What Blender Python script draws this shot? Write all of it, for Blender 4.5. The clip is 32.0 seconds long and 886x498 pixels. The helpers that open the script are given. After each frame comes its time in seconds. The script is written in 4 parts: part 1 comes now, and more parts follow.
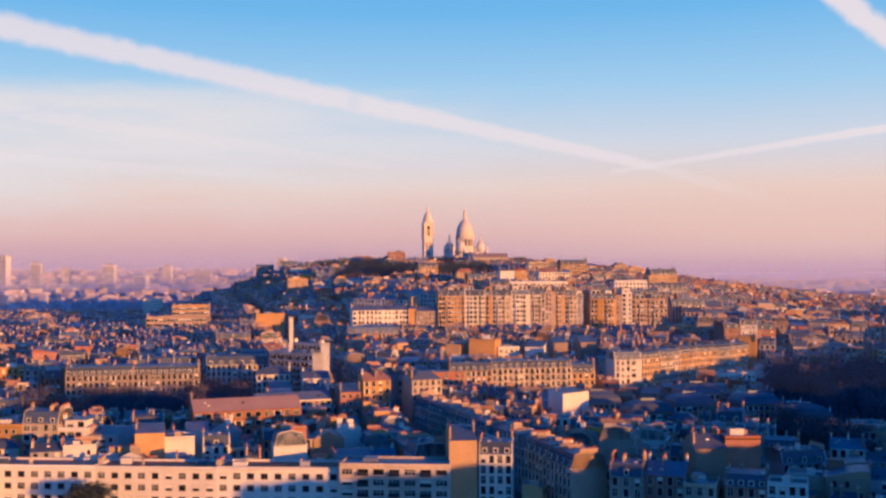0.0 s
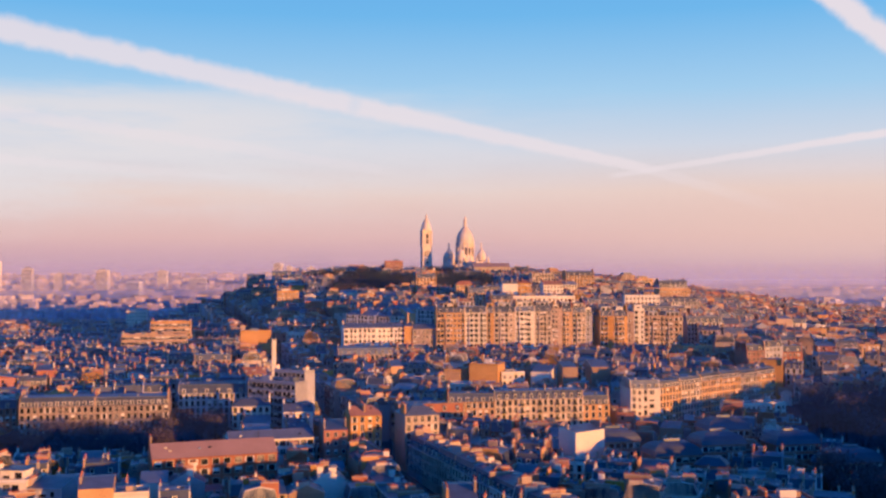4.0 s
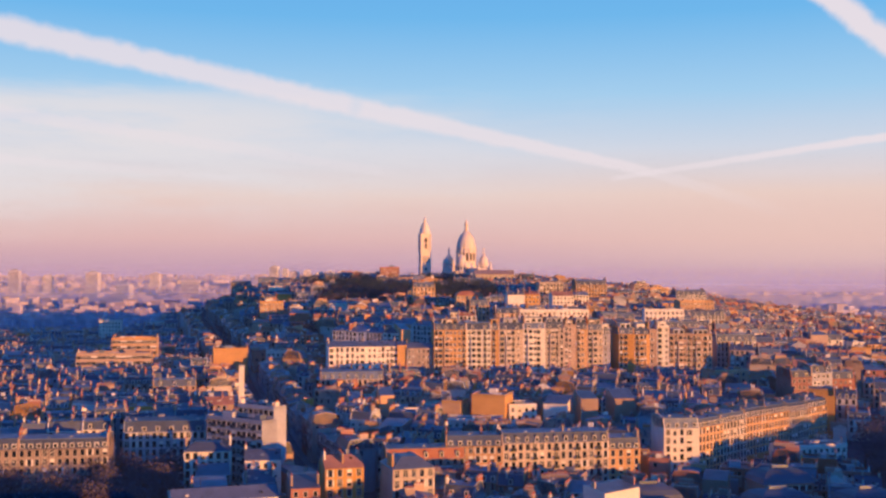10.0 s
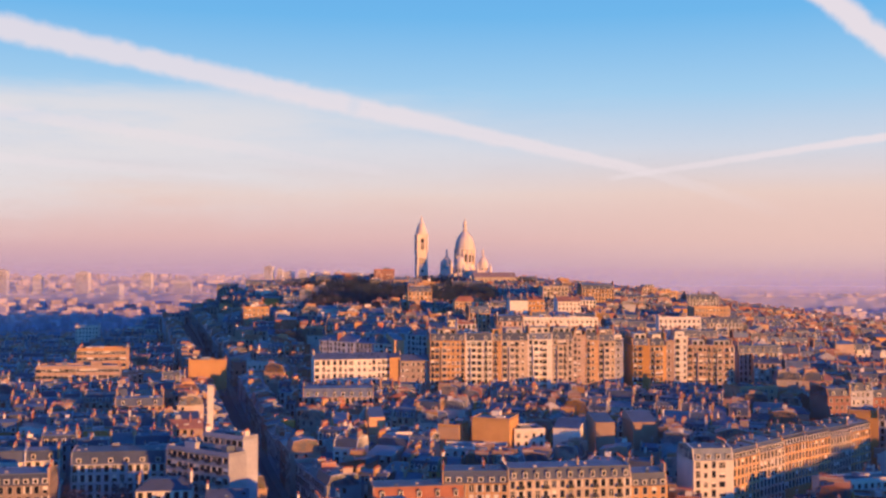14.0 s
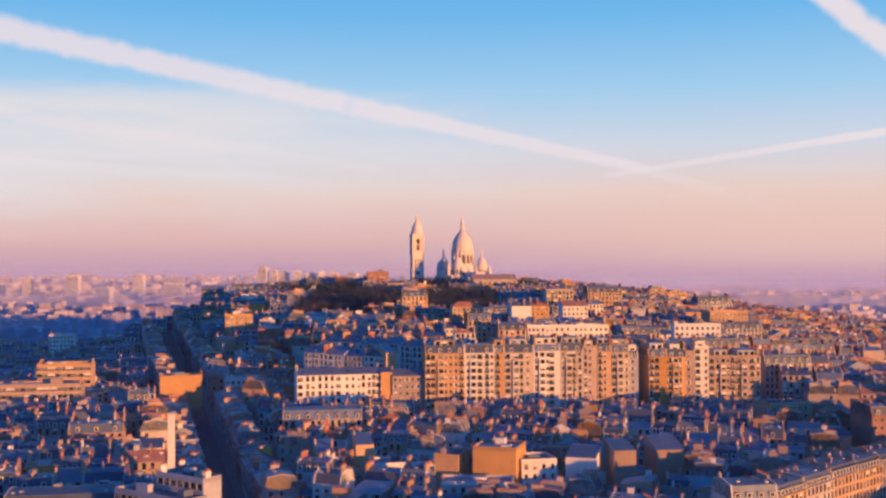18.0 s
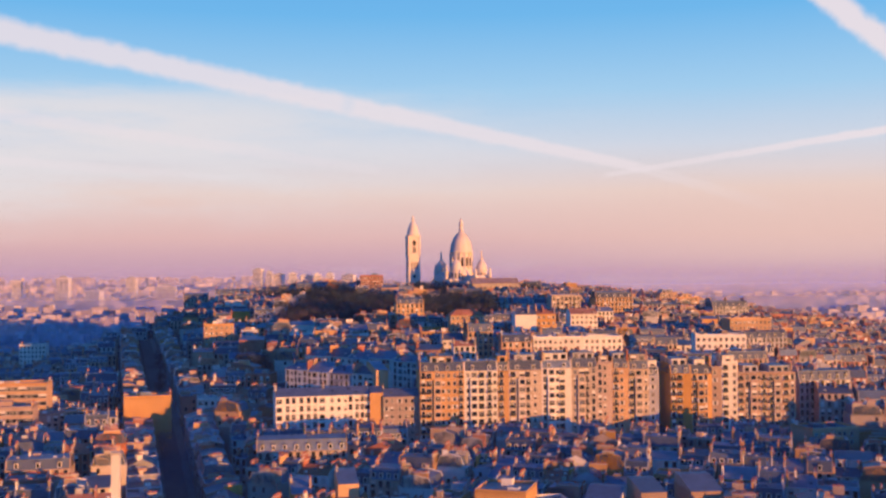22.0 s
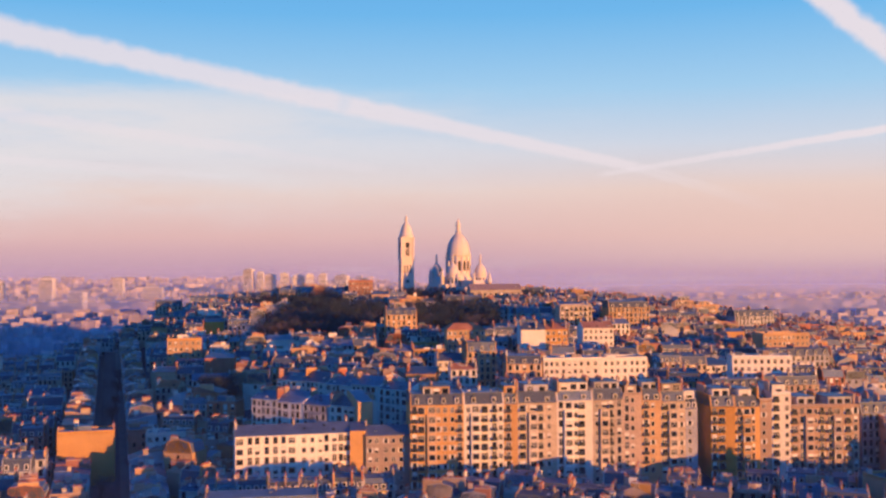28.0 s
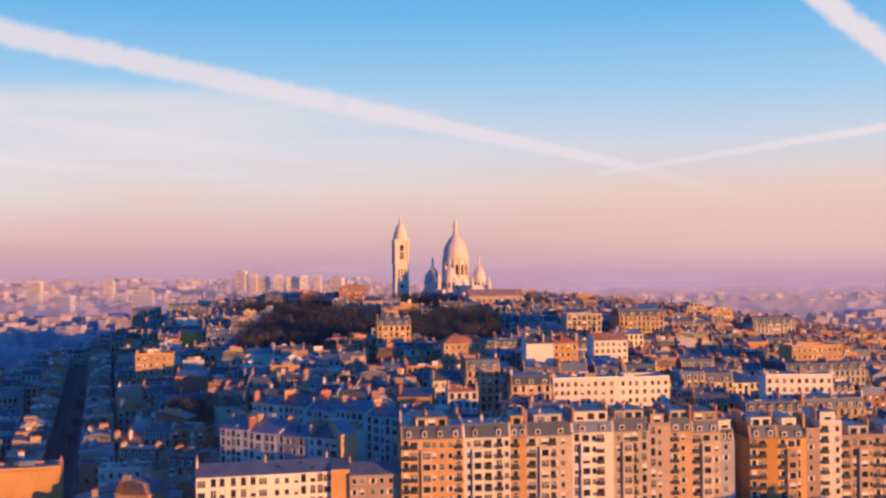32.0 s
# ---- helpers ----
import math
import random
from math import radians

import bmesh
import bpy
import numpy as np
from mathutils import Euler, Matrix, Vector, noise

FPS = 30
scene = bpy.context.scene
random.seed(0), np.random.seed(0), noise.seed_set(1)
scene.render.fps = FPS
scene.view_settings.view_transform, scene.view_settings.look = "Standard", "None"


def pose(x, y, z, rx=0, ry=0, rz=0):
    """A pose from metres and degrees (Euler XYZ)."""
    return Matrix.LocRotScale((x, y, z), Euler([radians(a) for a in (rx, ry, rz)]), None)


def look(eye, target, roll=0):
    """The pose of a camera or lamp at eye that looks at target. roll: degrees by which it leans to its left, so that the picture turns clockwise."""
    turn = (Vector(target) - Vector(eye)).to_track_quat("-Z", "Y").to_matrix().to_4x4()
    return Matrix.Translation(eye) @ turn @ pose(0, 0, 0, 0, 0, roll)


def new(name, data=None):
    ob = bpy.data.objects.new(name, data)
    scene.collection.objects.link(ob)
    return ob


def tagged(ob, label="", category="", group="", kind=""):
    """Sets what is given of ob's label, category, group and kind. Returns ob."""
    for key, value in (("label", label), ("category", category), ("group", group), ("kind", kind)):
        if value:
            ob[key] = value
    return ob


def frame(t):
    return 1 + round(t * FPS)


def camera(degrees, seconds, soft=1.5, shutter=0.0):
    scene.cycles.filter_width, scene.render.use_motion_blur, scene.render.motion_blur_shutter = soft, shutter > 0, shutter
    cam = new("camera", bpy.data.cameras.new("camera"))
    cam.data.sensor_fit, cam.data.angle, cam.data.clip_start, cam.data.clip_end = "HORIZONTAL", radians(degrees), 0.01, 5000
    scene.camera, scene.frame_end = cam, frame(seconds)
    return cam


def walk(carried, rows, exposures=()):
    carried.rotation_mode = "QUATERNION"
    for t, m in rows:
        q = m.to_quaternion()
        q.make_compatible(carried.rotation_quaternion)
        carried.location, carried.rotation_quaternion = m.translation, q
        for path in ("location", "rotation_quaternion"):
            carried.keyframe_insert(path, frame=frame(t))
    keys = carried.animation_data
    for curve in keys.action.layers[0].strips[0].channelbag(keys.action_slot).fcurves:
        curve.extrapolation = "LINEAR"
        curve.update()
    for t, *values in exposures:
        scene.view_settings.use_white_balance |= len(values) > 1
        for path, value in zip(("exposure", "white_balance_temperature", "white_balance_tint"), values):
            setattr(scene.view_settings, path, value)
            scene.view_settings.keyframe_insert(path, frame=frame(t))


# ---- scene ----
cam = camera(45.0, 32.0, soft=2.55)
PATH = [
    (0, (-1.92, 0.058, 84.042), (-1.917, 2.057, 84.078), -0.3),
    (0.5, (-1.718, 6.304, 85.154), (-1.715, 8.304, 85.19), -0.4),
    (1, (-1.705, 12.494, 86.489), (-1.701, 14.494, 86.527), -0.3),
    (1.5, (-1.571, 18.57, 87.613), (-1.566, 20.569, 87.652), -0.3),
    (2, (-1.469, 24.527, 88.509), (-1.464, 26.526, 88.549), -0.2),
    (2.5, (-1.153, 30.218, 89.157), (-1.149, 32.217, 89.197), -0.3),
    (3, (-0.984, 36.294, 89.762), (-0.981, 38.294, 89.803), -0.3),
    (3.5, (-0.978, 42.327, 90.133), (-0.975, 44.327, 90.175), -0.2),
    (5.5, (-0.822, 66.316, 91.962), (-0.819, 68.316, 92.005), -0.1),
    (6, (-0.542, 72.429, 92.266), (-0.54, 74.429, 92.309), -0.0),
    (6.5, (-0.566, 78.514, 92.644), (-0.563, 80.513, 92.688), -0.1),
    (7, (-0.467, 84.762, 93.182), (-0.465, 86.762, 93.226), -0.0),
    (7.5, (-0.442, 90.735, 93.721), (-0.439, 92.734, 93.764), 0.1),
    (8, (-0.198, 96.946, 94.15), (-0.195, 98.945, 94.195), 0.0),
    (8.5, (-0.006, 103.345, 94.603), (-0.004, 105.345, 94.647), 0.0),
    (9, (0.069, 109.664, 95.002), (0.071, 111.663, 95.046), 0.1),
    (9.5, (0.02, 115.807, 95.2), (0.022, 117.806, 95.245), 0.1),
    (10, (0.044, 121.897, 95.636), (0.046, 123.897, 95.682), 0.1),
    (10.5, (0.009, 127.888, 95.932), (0.012, 129.888, 95.978), 0.2),
    (11, (0.313, 134.296, 96.514), (0.315, 136.296, 96.559), 0.2),
    (11.5, (0.501, 140.662, 96.898), (0.503, 142.661, 96.942), 0.2),
    (12, (0.374, 146.886, 97.187), (0.377, 148.886, 97.232), 0.2),
    (12.5, (0.474, 152.969, 97.567), (0.478, 154.968, 97.612), 0.2),
    (13, (0.741, 159.292, 97.999), (0.745, 161.291, 98.043), 0.1),
    (13.5, (0.656, 165.417, 98.122), (0.661, 167.417, 98.166), 0.2),
    (14, (0.474, 171.756, 98.418), (0.48, 173.755, 98.463), 0.2),
    (14.5, (0.527, 177.82, 98.717), (0.534, 179.819, 98.762), 0.3),
    (16.5, (1.123, 202.113, 99.917), (1.131, 204.112, 99.961), 0.1),
    (17, (1.313, 207.914, 100.394), (1.321, 209.914, 100.438), 0.0),
    (17.5, (1.225, 213.419, 100.942), (1.234, 215.419, 100.985), -0.1),
    (18, (1.25, 219.85, 101.44), (1.261, 221.849, 101.482), -0.2),
    (18.5, (1.352, 226.869, 101.859), (1.364, 228.869, 101.901), -0.2),
    (19, (1.178, 233.411, 102.237), (1.19, 235.411, 102.278), -0.1),
    (19.5, (1.123, 239.638, 102.422), (1.136, 241.637, 102.464), -0.2),
    (20, (1.338, 245.829, 102.688), (1.351, 247.828, 102.73), -0.3),
    (20.5, (1.393, 252.015, 102.977), (1.407, 254.014, 103.019), -0.3),
    (21, (1.601, 258.265, 103.316), (1.615, 260.264, 103.359), -0.2),
    (21.5, (1.781, 264.424, 103.832), (1.797, 266.424, 103.874), -0.4),
    (22, (2.242, 270.4, 104.361), (2.256, 272.4, 104.403), -0.4),
    (22.5, (2.227, 275.903, 104.694), (2.242, 277.903, 104.735), -0.4),
    (23, (2.151, 281.407, 105.039), (2.167, 283.407, 105.081), -0.3),
    (23.5, (2.361, 287.432, 105.34), (2.377, 289.432, 105.382), -0.3),
    (24, (2.372, 293.246, 105.65), (2.389, 295.245, 105.693), -0.3),
    (24.5, (2.474, 299.183, 106.062), (2.492, 301.183, 106.104), -0.4),
    (25, (2.608, 305.143, 106.492), (2.626, 307.143, 106.533), -0.4),
    (25.5, (2.453, 310.61, 106.83), (2.472, 312.609, 106.872), -0.3),
    (27.5, (2.781, 333.936, 108.377), (2.802, 335.936, 108.418), -0.3),
    (28, (2.822, 339.999, 108.758), (2.844, 341.998, 108.798), -0.3),
    (28.5, (2.961, 346.058, 109.066), (2.983, 348.058, 109.106), -0.2),
    (29, (3.082, 352.114, 109.51), (3.105, 354.113, 109.55), -0.2),
    (29.5, (3.25, 358.236, 109.943), (3.273, 360.235, 109.982), -0.3),
    (30, (3.381, 364.138, 110.387), (3.405, 366.138, 110.426), -0.4),
    (30.5, (3.383, 369.943, 110.737), (3.408, 371.942, 110.776), -0.4),
    (31, (3.511, 375.991, 111.038), (3.537, 377.99, 111.078), -0.4),
    (31.5, (3.652, 381.874, 111.407), (3.678, 383.874, 111.447), -0.4),
    (32, (3.63, 388.046, 111.833), (3.658, 390.045, 111.873), -0.5),
]
walk(cam, [(t, look(e, g, r)) for t, e, g, r in PATH], exposures=((0, 0.8, 5200, 12), (32, 0.8, 5200, 12)))

# ---- world, sun ----
SUN_AZ, SUN_EL = radians(47), radians(3.5)          # azimuth from the back of the flight towards its right
SUN_DIR = Vector((math.sin(SUN_AZ) * math.cos(SUN_EL), -math.cos(SUN_AZ) * math.cos(SUN_EL), math.sin(SUN_EL)))
world = bpy.data.worlds.new("world")
scene.world = world
world.use_nodes = True
wn, wl = world.node_tree.nodes, world.node_tree.links


def srgb(r, g, b):
    return tuple((c / 255 / 12.92 if c < 10 else ((c / 255 + 0.055) / 1.055) ** 2.4) for c in (r, g, b)) + (1,)


def calc(op, a, b=None, c=None):
    """One arithmetic node of the sky; a, b, c are sockets or numbers."""
    k = wn.new("ShaderNodeMath")
    k.operation = op
    for slot, v in zip(k.inputs, (a, b, c)):
        if v is None:
            continue
        if isinstance(v, (int, float)):
            slot.default_value = v
        else:
            wl.new(v, slot)
    return k.outputs[0]


def smooth(v, lo, hi, to=1.0):
    k = wn.new("ShaderNodeMapRange")
    k.interpolation_type = "SMOOTHSTEP"
    k.inputs["From Min"].default_value, k.inputs["From Max"].default_value, k.inputs["To Max"].default_value = lo, hi, to
    wl.new(v, k.inputs[0])
    return k.outputs[0]


def along(v, axis):
    k = wn.new("ShaderNodeVectorMath")
    k.operation = "DOT_PRODUCT"
    k.inputs[1].default_value = axis
    wl.new(v, k.inputs[0])
    return k.outputs["Value"]


def blend(f, a, b):
    k = wn.new("ShaderNodeMix")
    k.data_type = "RGBA"
    wl.new(f, k.inputs["Factor"])
    for slot, v in ((k.inputs["A"], a), (k.inputs["B"], b)):
        if isinstance(v, tuple):
            slot.default_value = v
        else:
            wl.new(v, slot)
    return k.outputs["Result"]


def heading(az, el):
    a, e = radians(az), radians(el)
    return Vector((math.sin(a) * math.cos(e), math.cos(a) * math.cos(e), math.sin(e)))

sky = wn.new("ShaderNodeTexSky")
sky.sky_type, sky.sun_disc = "NISHITA", False
sky.sun_elevation, sky.sun_rotation = SUN_EL, math.pi - SUN_AZ
sky.altitude, sky.air_density, sky.dust_density, sky.ozone_density = 100, 1.0, 0.3, 5.0
SKY_GAIN = 0.58            # the camera's exposure lifts it again
coord = wn.new("ShaderNodeTexCoord").outputs["Generated"]
sep = wn.new("ShaderNodeSeparateXYZ")
wl.new(coord, sep.inputs[0])
LOW, HIGH = math.sin(radians(-4)), math.sin(radians(20))
ramp = wn.new("ShaderNodeValToRGB")
k = wn.new("ShaderNodeMapRange")
k.inputs["From Min"].default_value, k.inputs["From Max"].default_value = LOW, HIGH
wl.new(sep.outputs["Z"], k.inputs[0]); wl.new(k.outputs[0], ramp.inputs[0])
stops = [(-4, (158, 130, 172)), (-1.2, (176, 142, 178)), (0.0, (200, 158, 176)), (1.8, (228, 184, 178)), (4.2, (237, 208, 196)), (6.6, (214, 216, 226)), (9.5, (172, 207, 236)), (13.5, (124, 185, 235)), (20, (95, 160, 228))]
while len(ramp.color_ramp.elements) < len(stops):
    ramp.color_ramp.elements.new(0.5)
for e, (deg, c) in zip(ramp.color_ramp.elements, stops):
    e.position, e.color = (math.sin(radians(deg)) - LOW) / (HIGH - LOW), srgb(*c)
# thin high cloud, thickest to the left between 3 and 10 degrees
stretch = wn.new("ShaderNodeMapping")
stretch.inputs["Scale"].default_value, stretch.inputs["Rotation"].default_value, stretch.inputs["Location"].default_value = (3.2, 3.2, 20), (0, radians(7), 0), (1.3, 0.4, 2.1)
wl.new(coord, stretch.inputs[0])
veil = wn.new("ShaderNodeTexNoise")
veil.inputs["Scale"].default_value, veil.inputs["Detail"].default_value, veil.inputs["Roughness"].default_value = 1.0, 7, 0.6
wl.new(stretch.outputs[0], veil.inputs["Vector"])
cover_left = calc("MULTIPLY", smooth(sep.outputs["X"], 0.26, -0.30), smooth(sep.outputs["Z"], math.sin(radians(11.2)), math.sin(radians(8.0))))
cloud = calc("MULTIPLY", calc("MULTIPLY", cover_left, smooth(sep.outputs["Z"], math.sin(radians(1.0)), math.sin(radians(5.5)))), smooth(veil.outputs[0], 0.30, 0.62, 0.95))
color = blend(cloud, ramp.outputs[0], srgb(232, 224, 224))
wisps = calc("MULTIPLY", smooth(veil.outputs[0], 0.50, 0.75, 0.4), smooth(sep.outputs["Z"], math.sin(radians(9)), math.sin(radians(4))))
color = blend(wisps, color, srgb(238, 220, 218))
# warmer, clearer air low on the right
glow = calc("MULTIPLY", smooth(sep.outputs["X"], -0.05, 0.35, 0.55), calc("MULTIPLY", smooth(sep.outputs["Z"], math.sin(radians(-1.0)), math.sin(radians(1.2))), smooth(sep.outputs["Z"], math.sin(radians(5.5)), math.sin(radians(2.5)))))
color = blend(glow, color, srgb(240, 202, 184))
# vapour trails: each lies along the great circle through two headings
fray = wn.new("ShaderNodeTexNoise")
fray.inputs["Scale"].default_value, fray.inputs["Detail"].default_value = 70, 6
wl.new(coord, fray.inputs["Vector"])

def vapour_trail(color, a, b, wide_a, wide_b, dense_a, dense_b, frayed=0.35):
    """A trail from heading a to heading b, with its width in degrees and its density at both ends."""
    da, db = heading(*a), heading(*b)
    n = da.cross(db).normalized()
    t = n.cross(da).normalized()
    span = math.atan2(db.dot(t), db.dot(da))
    pos = calc("DIVIDE", calc("ARCTAN2", along(coord, t), along(coord, da)), span)
    wide = calc("MULTIPLY_ADD", pos, radians(wide_b - wide_a), radians(wide_a))
    off = calc("DIVIDE", along(coord, n), wide)
    off = calc("ABSOLUTE", calc("ADD", off, calc("MULTIPLY_ADD", fray.outputs[0], frayed * 2, -frayed)))
    band = calc("MULTIPLY", smooth(off, 0.62, 0.22), calc("MULTIPLY_ADD", pos, dense_b - dense_a, dense_a))
    ends = calc("MULTIPLY", smooth(pos, -0.02, 0.03), smooth(pos, 1.02, 0.95))
    return blend(calc("MULTIPLY", band, ends), color, srgb(243, 226, 226))

color = vapour_trail(color, (-24.04, 12.22), (-4.26, 8.75), 1.45, 1.2, 0.80, 0.76, 0.16)
color = vapour_trail(color, (-4.56, 8.81), (11.36, 5.29), 1.2, 0.55, 0.76, 0.65, 0.16)
color = vapour_trail(color, (11.07, 5.35), (18.7, 2.83), 0.55, 0.7, 0.3, 0.0)
color = vapour_trail(color, (9.01, 5.02), (24.5, 7.04), 0.3, 0.5, 0.4, 0.9, 0.2)
color = vapour_trail(color, (17.28, 16.11), (26.88, 7.53), 1.3, 1.3, 0.9, 0.9, 0.2)
color = vapour_trail(color, (-23.49, 8.05), (-2.44, 5.36), 0.8, 0.5, 0.45, 0.15)
color = vapour_trail(color, (-23.46, 5.71), (-10.8, 4.96), 0.6, 0.4, 0.35, 0.1)
painted = wn.new("ShaderNodeVectorMath")
painted.operation = "MULTIPLY"
painted.inputs[1].default_value = (SKY_GAIN * 1.06, SKY_GAIN * 0.955, SKY_GAIN * 0.765)
wl.new(color, painted.inputs[0])
dome = wn.new("ShaderNodeVectorMath")
dome.operation = "MULTIPLY"
dome.inputs[1].default_value = (0.145, 0.200, 0.252)
wl.new(sky.outputs[0], dome.inputs[0])
# the evening side of the sky in front, the physical sky above and behind
front = calc("MULTIPLY", smooth(sep.outputs["Y"], 0.35, 0.75), smooth(sep.outputs["Z"], 0.62, 0.40))
wl.new(blend(front, dome.outputs[0], painted.outputs[0]), wn["Background"].inputs["Color"])
wn["Background"].inputs["Strength"].default_value = 1.0
sun = new("sun", bpy.data.lights.new("sun", "SUN"))
sun.data.energy, sun.data.angle, sun.data.color = 4.2, radians(0.6), (1.0, 0.38, 0.038)
sun.rotation_euler = SUN_DIR.to_track_quat("Z", "Y").to_euler()

# ---- materials ----
def mat(name, color, rough=0.8, metal=0.0, vary=0.25, scale=0.15, fine=2.0, tint=None, rand=0.25, bump=0.2, spec=0.3):
    """Stone, render, zinc, tile: two scales of blotches, a per-object tone and a fine relief."""
    m = bpy.data.materials.new(name)
    m.use_nodes = True
    nt = m.node_tree
    n, l = nt.nodes, nt.links
    b = n["Principled BSDF"]
    b.inputs["Roughness"].default_value, b.inputs["Metallic"].default_value = rough, metal
    b.inputs["Specular IOR Level"].default_value = spec
    geo = n.new("ShaderNodeNewGeometry")
    big, small = n.new("ShaderNodeTexNoise"), n.new("ShaderNodeTexNoise")
    for node, s in ((big, scale), (small, fine)):
        node.inputs["Scale"].default_value, node.inputs["Detail"].default_value = s, 4
        l.new(geo.outputs["Position"], node.inputs["Vector"])
    info = n.new("ShaderNodeObjectInfo")
    ramp = n.new("ShaderNodeValToRGB")
    dark = [c * (1 - vary) for c in color]
    light = [min(1, c * (1 + vary)) for c in (tint or color)]
    ramp.color_ramp.elements[0].position, ramp.color_ramp.elements[1].position = 0.3, 0.7
    ramp.color_ramp.elements[0].color, ramp.color_ramp.elements[1].color = (*dark, 1), (*light, 1)
    add = n.new("ShaderNodeMath"); add.operation = "MULTIPLY_ADD"
    add.inputs[1].default_value = 0.5
    l.new(small.outputs[0], add.inputs[0])
    half = n.new("ShaderNodeMath"); half.operation = "MULTIPLY"; half.inputs[1].default_value = 0.5
    l.new(big.outputs[0], half.inputs[0]); l.new(half.outputs[0], add.inputs[2])
    l.new(add.outputs[0], ramp.inputs[0])
    hsv = n.new("ShaderNodeHueSaturation")
    mixr = n.new("ShaderNodeMath"); mixr.operation = "ADD"
    l.new(info.outputs["Random"], mixr.inputs[0]); l.new(geo.outputs["Random Per Island"], mixr.inputs[1])
    tone = n.new("ShaderNodeMath"); tone.operation = "FRACT"; l.new(mixr.outputs[0], tone.inputs[0])
    val = n.new("ShaderNodeMapRange")
    val.inputs["To Min"].default_value, val.inputs["To Max"].default_value = 1 - rand, 1 + rand * 0.6
    l.new(tone.outputs[0], val.inputs[0]); l.new(val.outputs[0], hsv.inputs["Value"])
    sat = n.new("ShaderNodeMath"); sat.operation = "MULTIPLY_ADD"; sat.inputs[1].default_value, sat.inputs[2].default_value = rand * 1.2, 1 - rand * 0.6
    frac = n.new("ShaderNodeMath"); frac.operation = "FRACT"
    mul = n.new("ShaderNodeMath"); mul.operation = "MULTIPLY"; mul.inputs[1].default_value = 7.31
    l.new(tone.outputs[0], mul.inputs[0]); l.new(mul.outputs[0], frac.inputs[0]); l.new(frac.outputs[0], sat.inputs[0])
    l.new(sat.outputs[0], hsv.inputs["Saturation"])
    l.new(ramp.outputs[0], hsv.inputs["Color"])
    l.new(hsv.outputs[0], b.inputs["Base Color"])
    if bump:
        bp = n.new("ShaderNodeBump"); bp.inputs["Strength"].default_value = bump; bp.inputs["Distance"].default_value = 0.1
        l.new(small.outputs[0], bp.inputs["Height"]); l.new(bp.outputs[0], b.inputs["Normal"])
    return m


STONE = mat("cream_limestone", (0.48, 0.37, 0.25), tint=(0.58, 0.47, 0.34), rand=0.32)
WHITE = mat("white_render", (0.76, 0.69, 0.56), vary=0.14, rand=0.14)
OCHRE = mat("ochre_render", (0.56, 0.32, 0.11), vary=0.22)
BRICK = mat("red_brick", (0.36, 0.13, 0.07), tint=(0.42, 0.19, 0.11), fine=5)
GREY = mat("grey_render", (0.42, 0.40, 0.40), vary=0.25, rand=0.3)
TAN = mat("tan_render", (0.43, 0.30, 0.20), vary=0.22, rand=0.3)
ZINC = mat("zinc_sheet", (0.14, 0.165, 0.205), rough=0.5, metal=0.25, rand=0.42, vary=0.35, scale=0.3, fine=3, spec=0.5)
SLATE = mat("blue_slate", (0.075, 0.09, 0.125), rough=0.55, vary=0.3, fine=4, spec=0.5)
TILE = mat("clay_tile", (0.36, 0.14, 0.07), tint=(0.42, 0.20, 0.11), vary=0.3, fine=4)
GRAVEL = mat("roof_gravel", (0.19, 0.18, 0.18), vary=0.3)
FADED = mat("faded_tile", (0.42, 0.27, 0.21), vary=0.2, fine=3)
POT = mat("terracotta_pot", (0.45, 0.17, 0.08), vary=0.3)
TRIM = mat("pale_trim", (0.56, 0.48, 0.37), vary=0.12, rand=0.15)
IRON = mat("dark_iron", (0.03, 0.03, 0.035), rough=0.5, vary=0.2)
GLASS = mat("dark_glass", (0.022, 0.025, 0.032), rough=0.16, vary=0.3, rand=0.5, bump=0.0, spec=0.35)
GROUND = mat("asphalt_ground", (0.07, 0.067, 0.07), vary=0.4, scale=0.02, fine=0.3, rand=0)
SOIL = mat("earth", (0.06, 0.05, 0.035), vary=0.4, scale=0.03)
BARK = mat("dark_bark", (0.055, 0.04, 0.035), vary=0.4, fine=6)
TWIG = mat("bare_twigs", (0.115, 0.09, 0.10), vary=0.4, fine=1.5, bump=0)
LEAF = mat("evergreen_leaves", (0.045, 0.06, 0.062), vary=0.4, fine=1.5, bump=0)
CHURCH = mat("white_travertine", (0.72, 0.61, 0.49), vary=0.1, scale=0.08, fine=0.8, rand=0.04)
# dark colour for flat faces that paint the shade inside church openings
OPENING_SHADE = mat("painted_opening_shade", (0.03, 0.026, 0.028), rough=0.9, bump=0)
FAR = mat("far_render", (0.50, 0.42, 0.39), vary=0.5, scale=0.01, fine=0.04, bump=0)

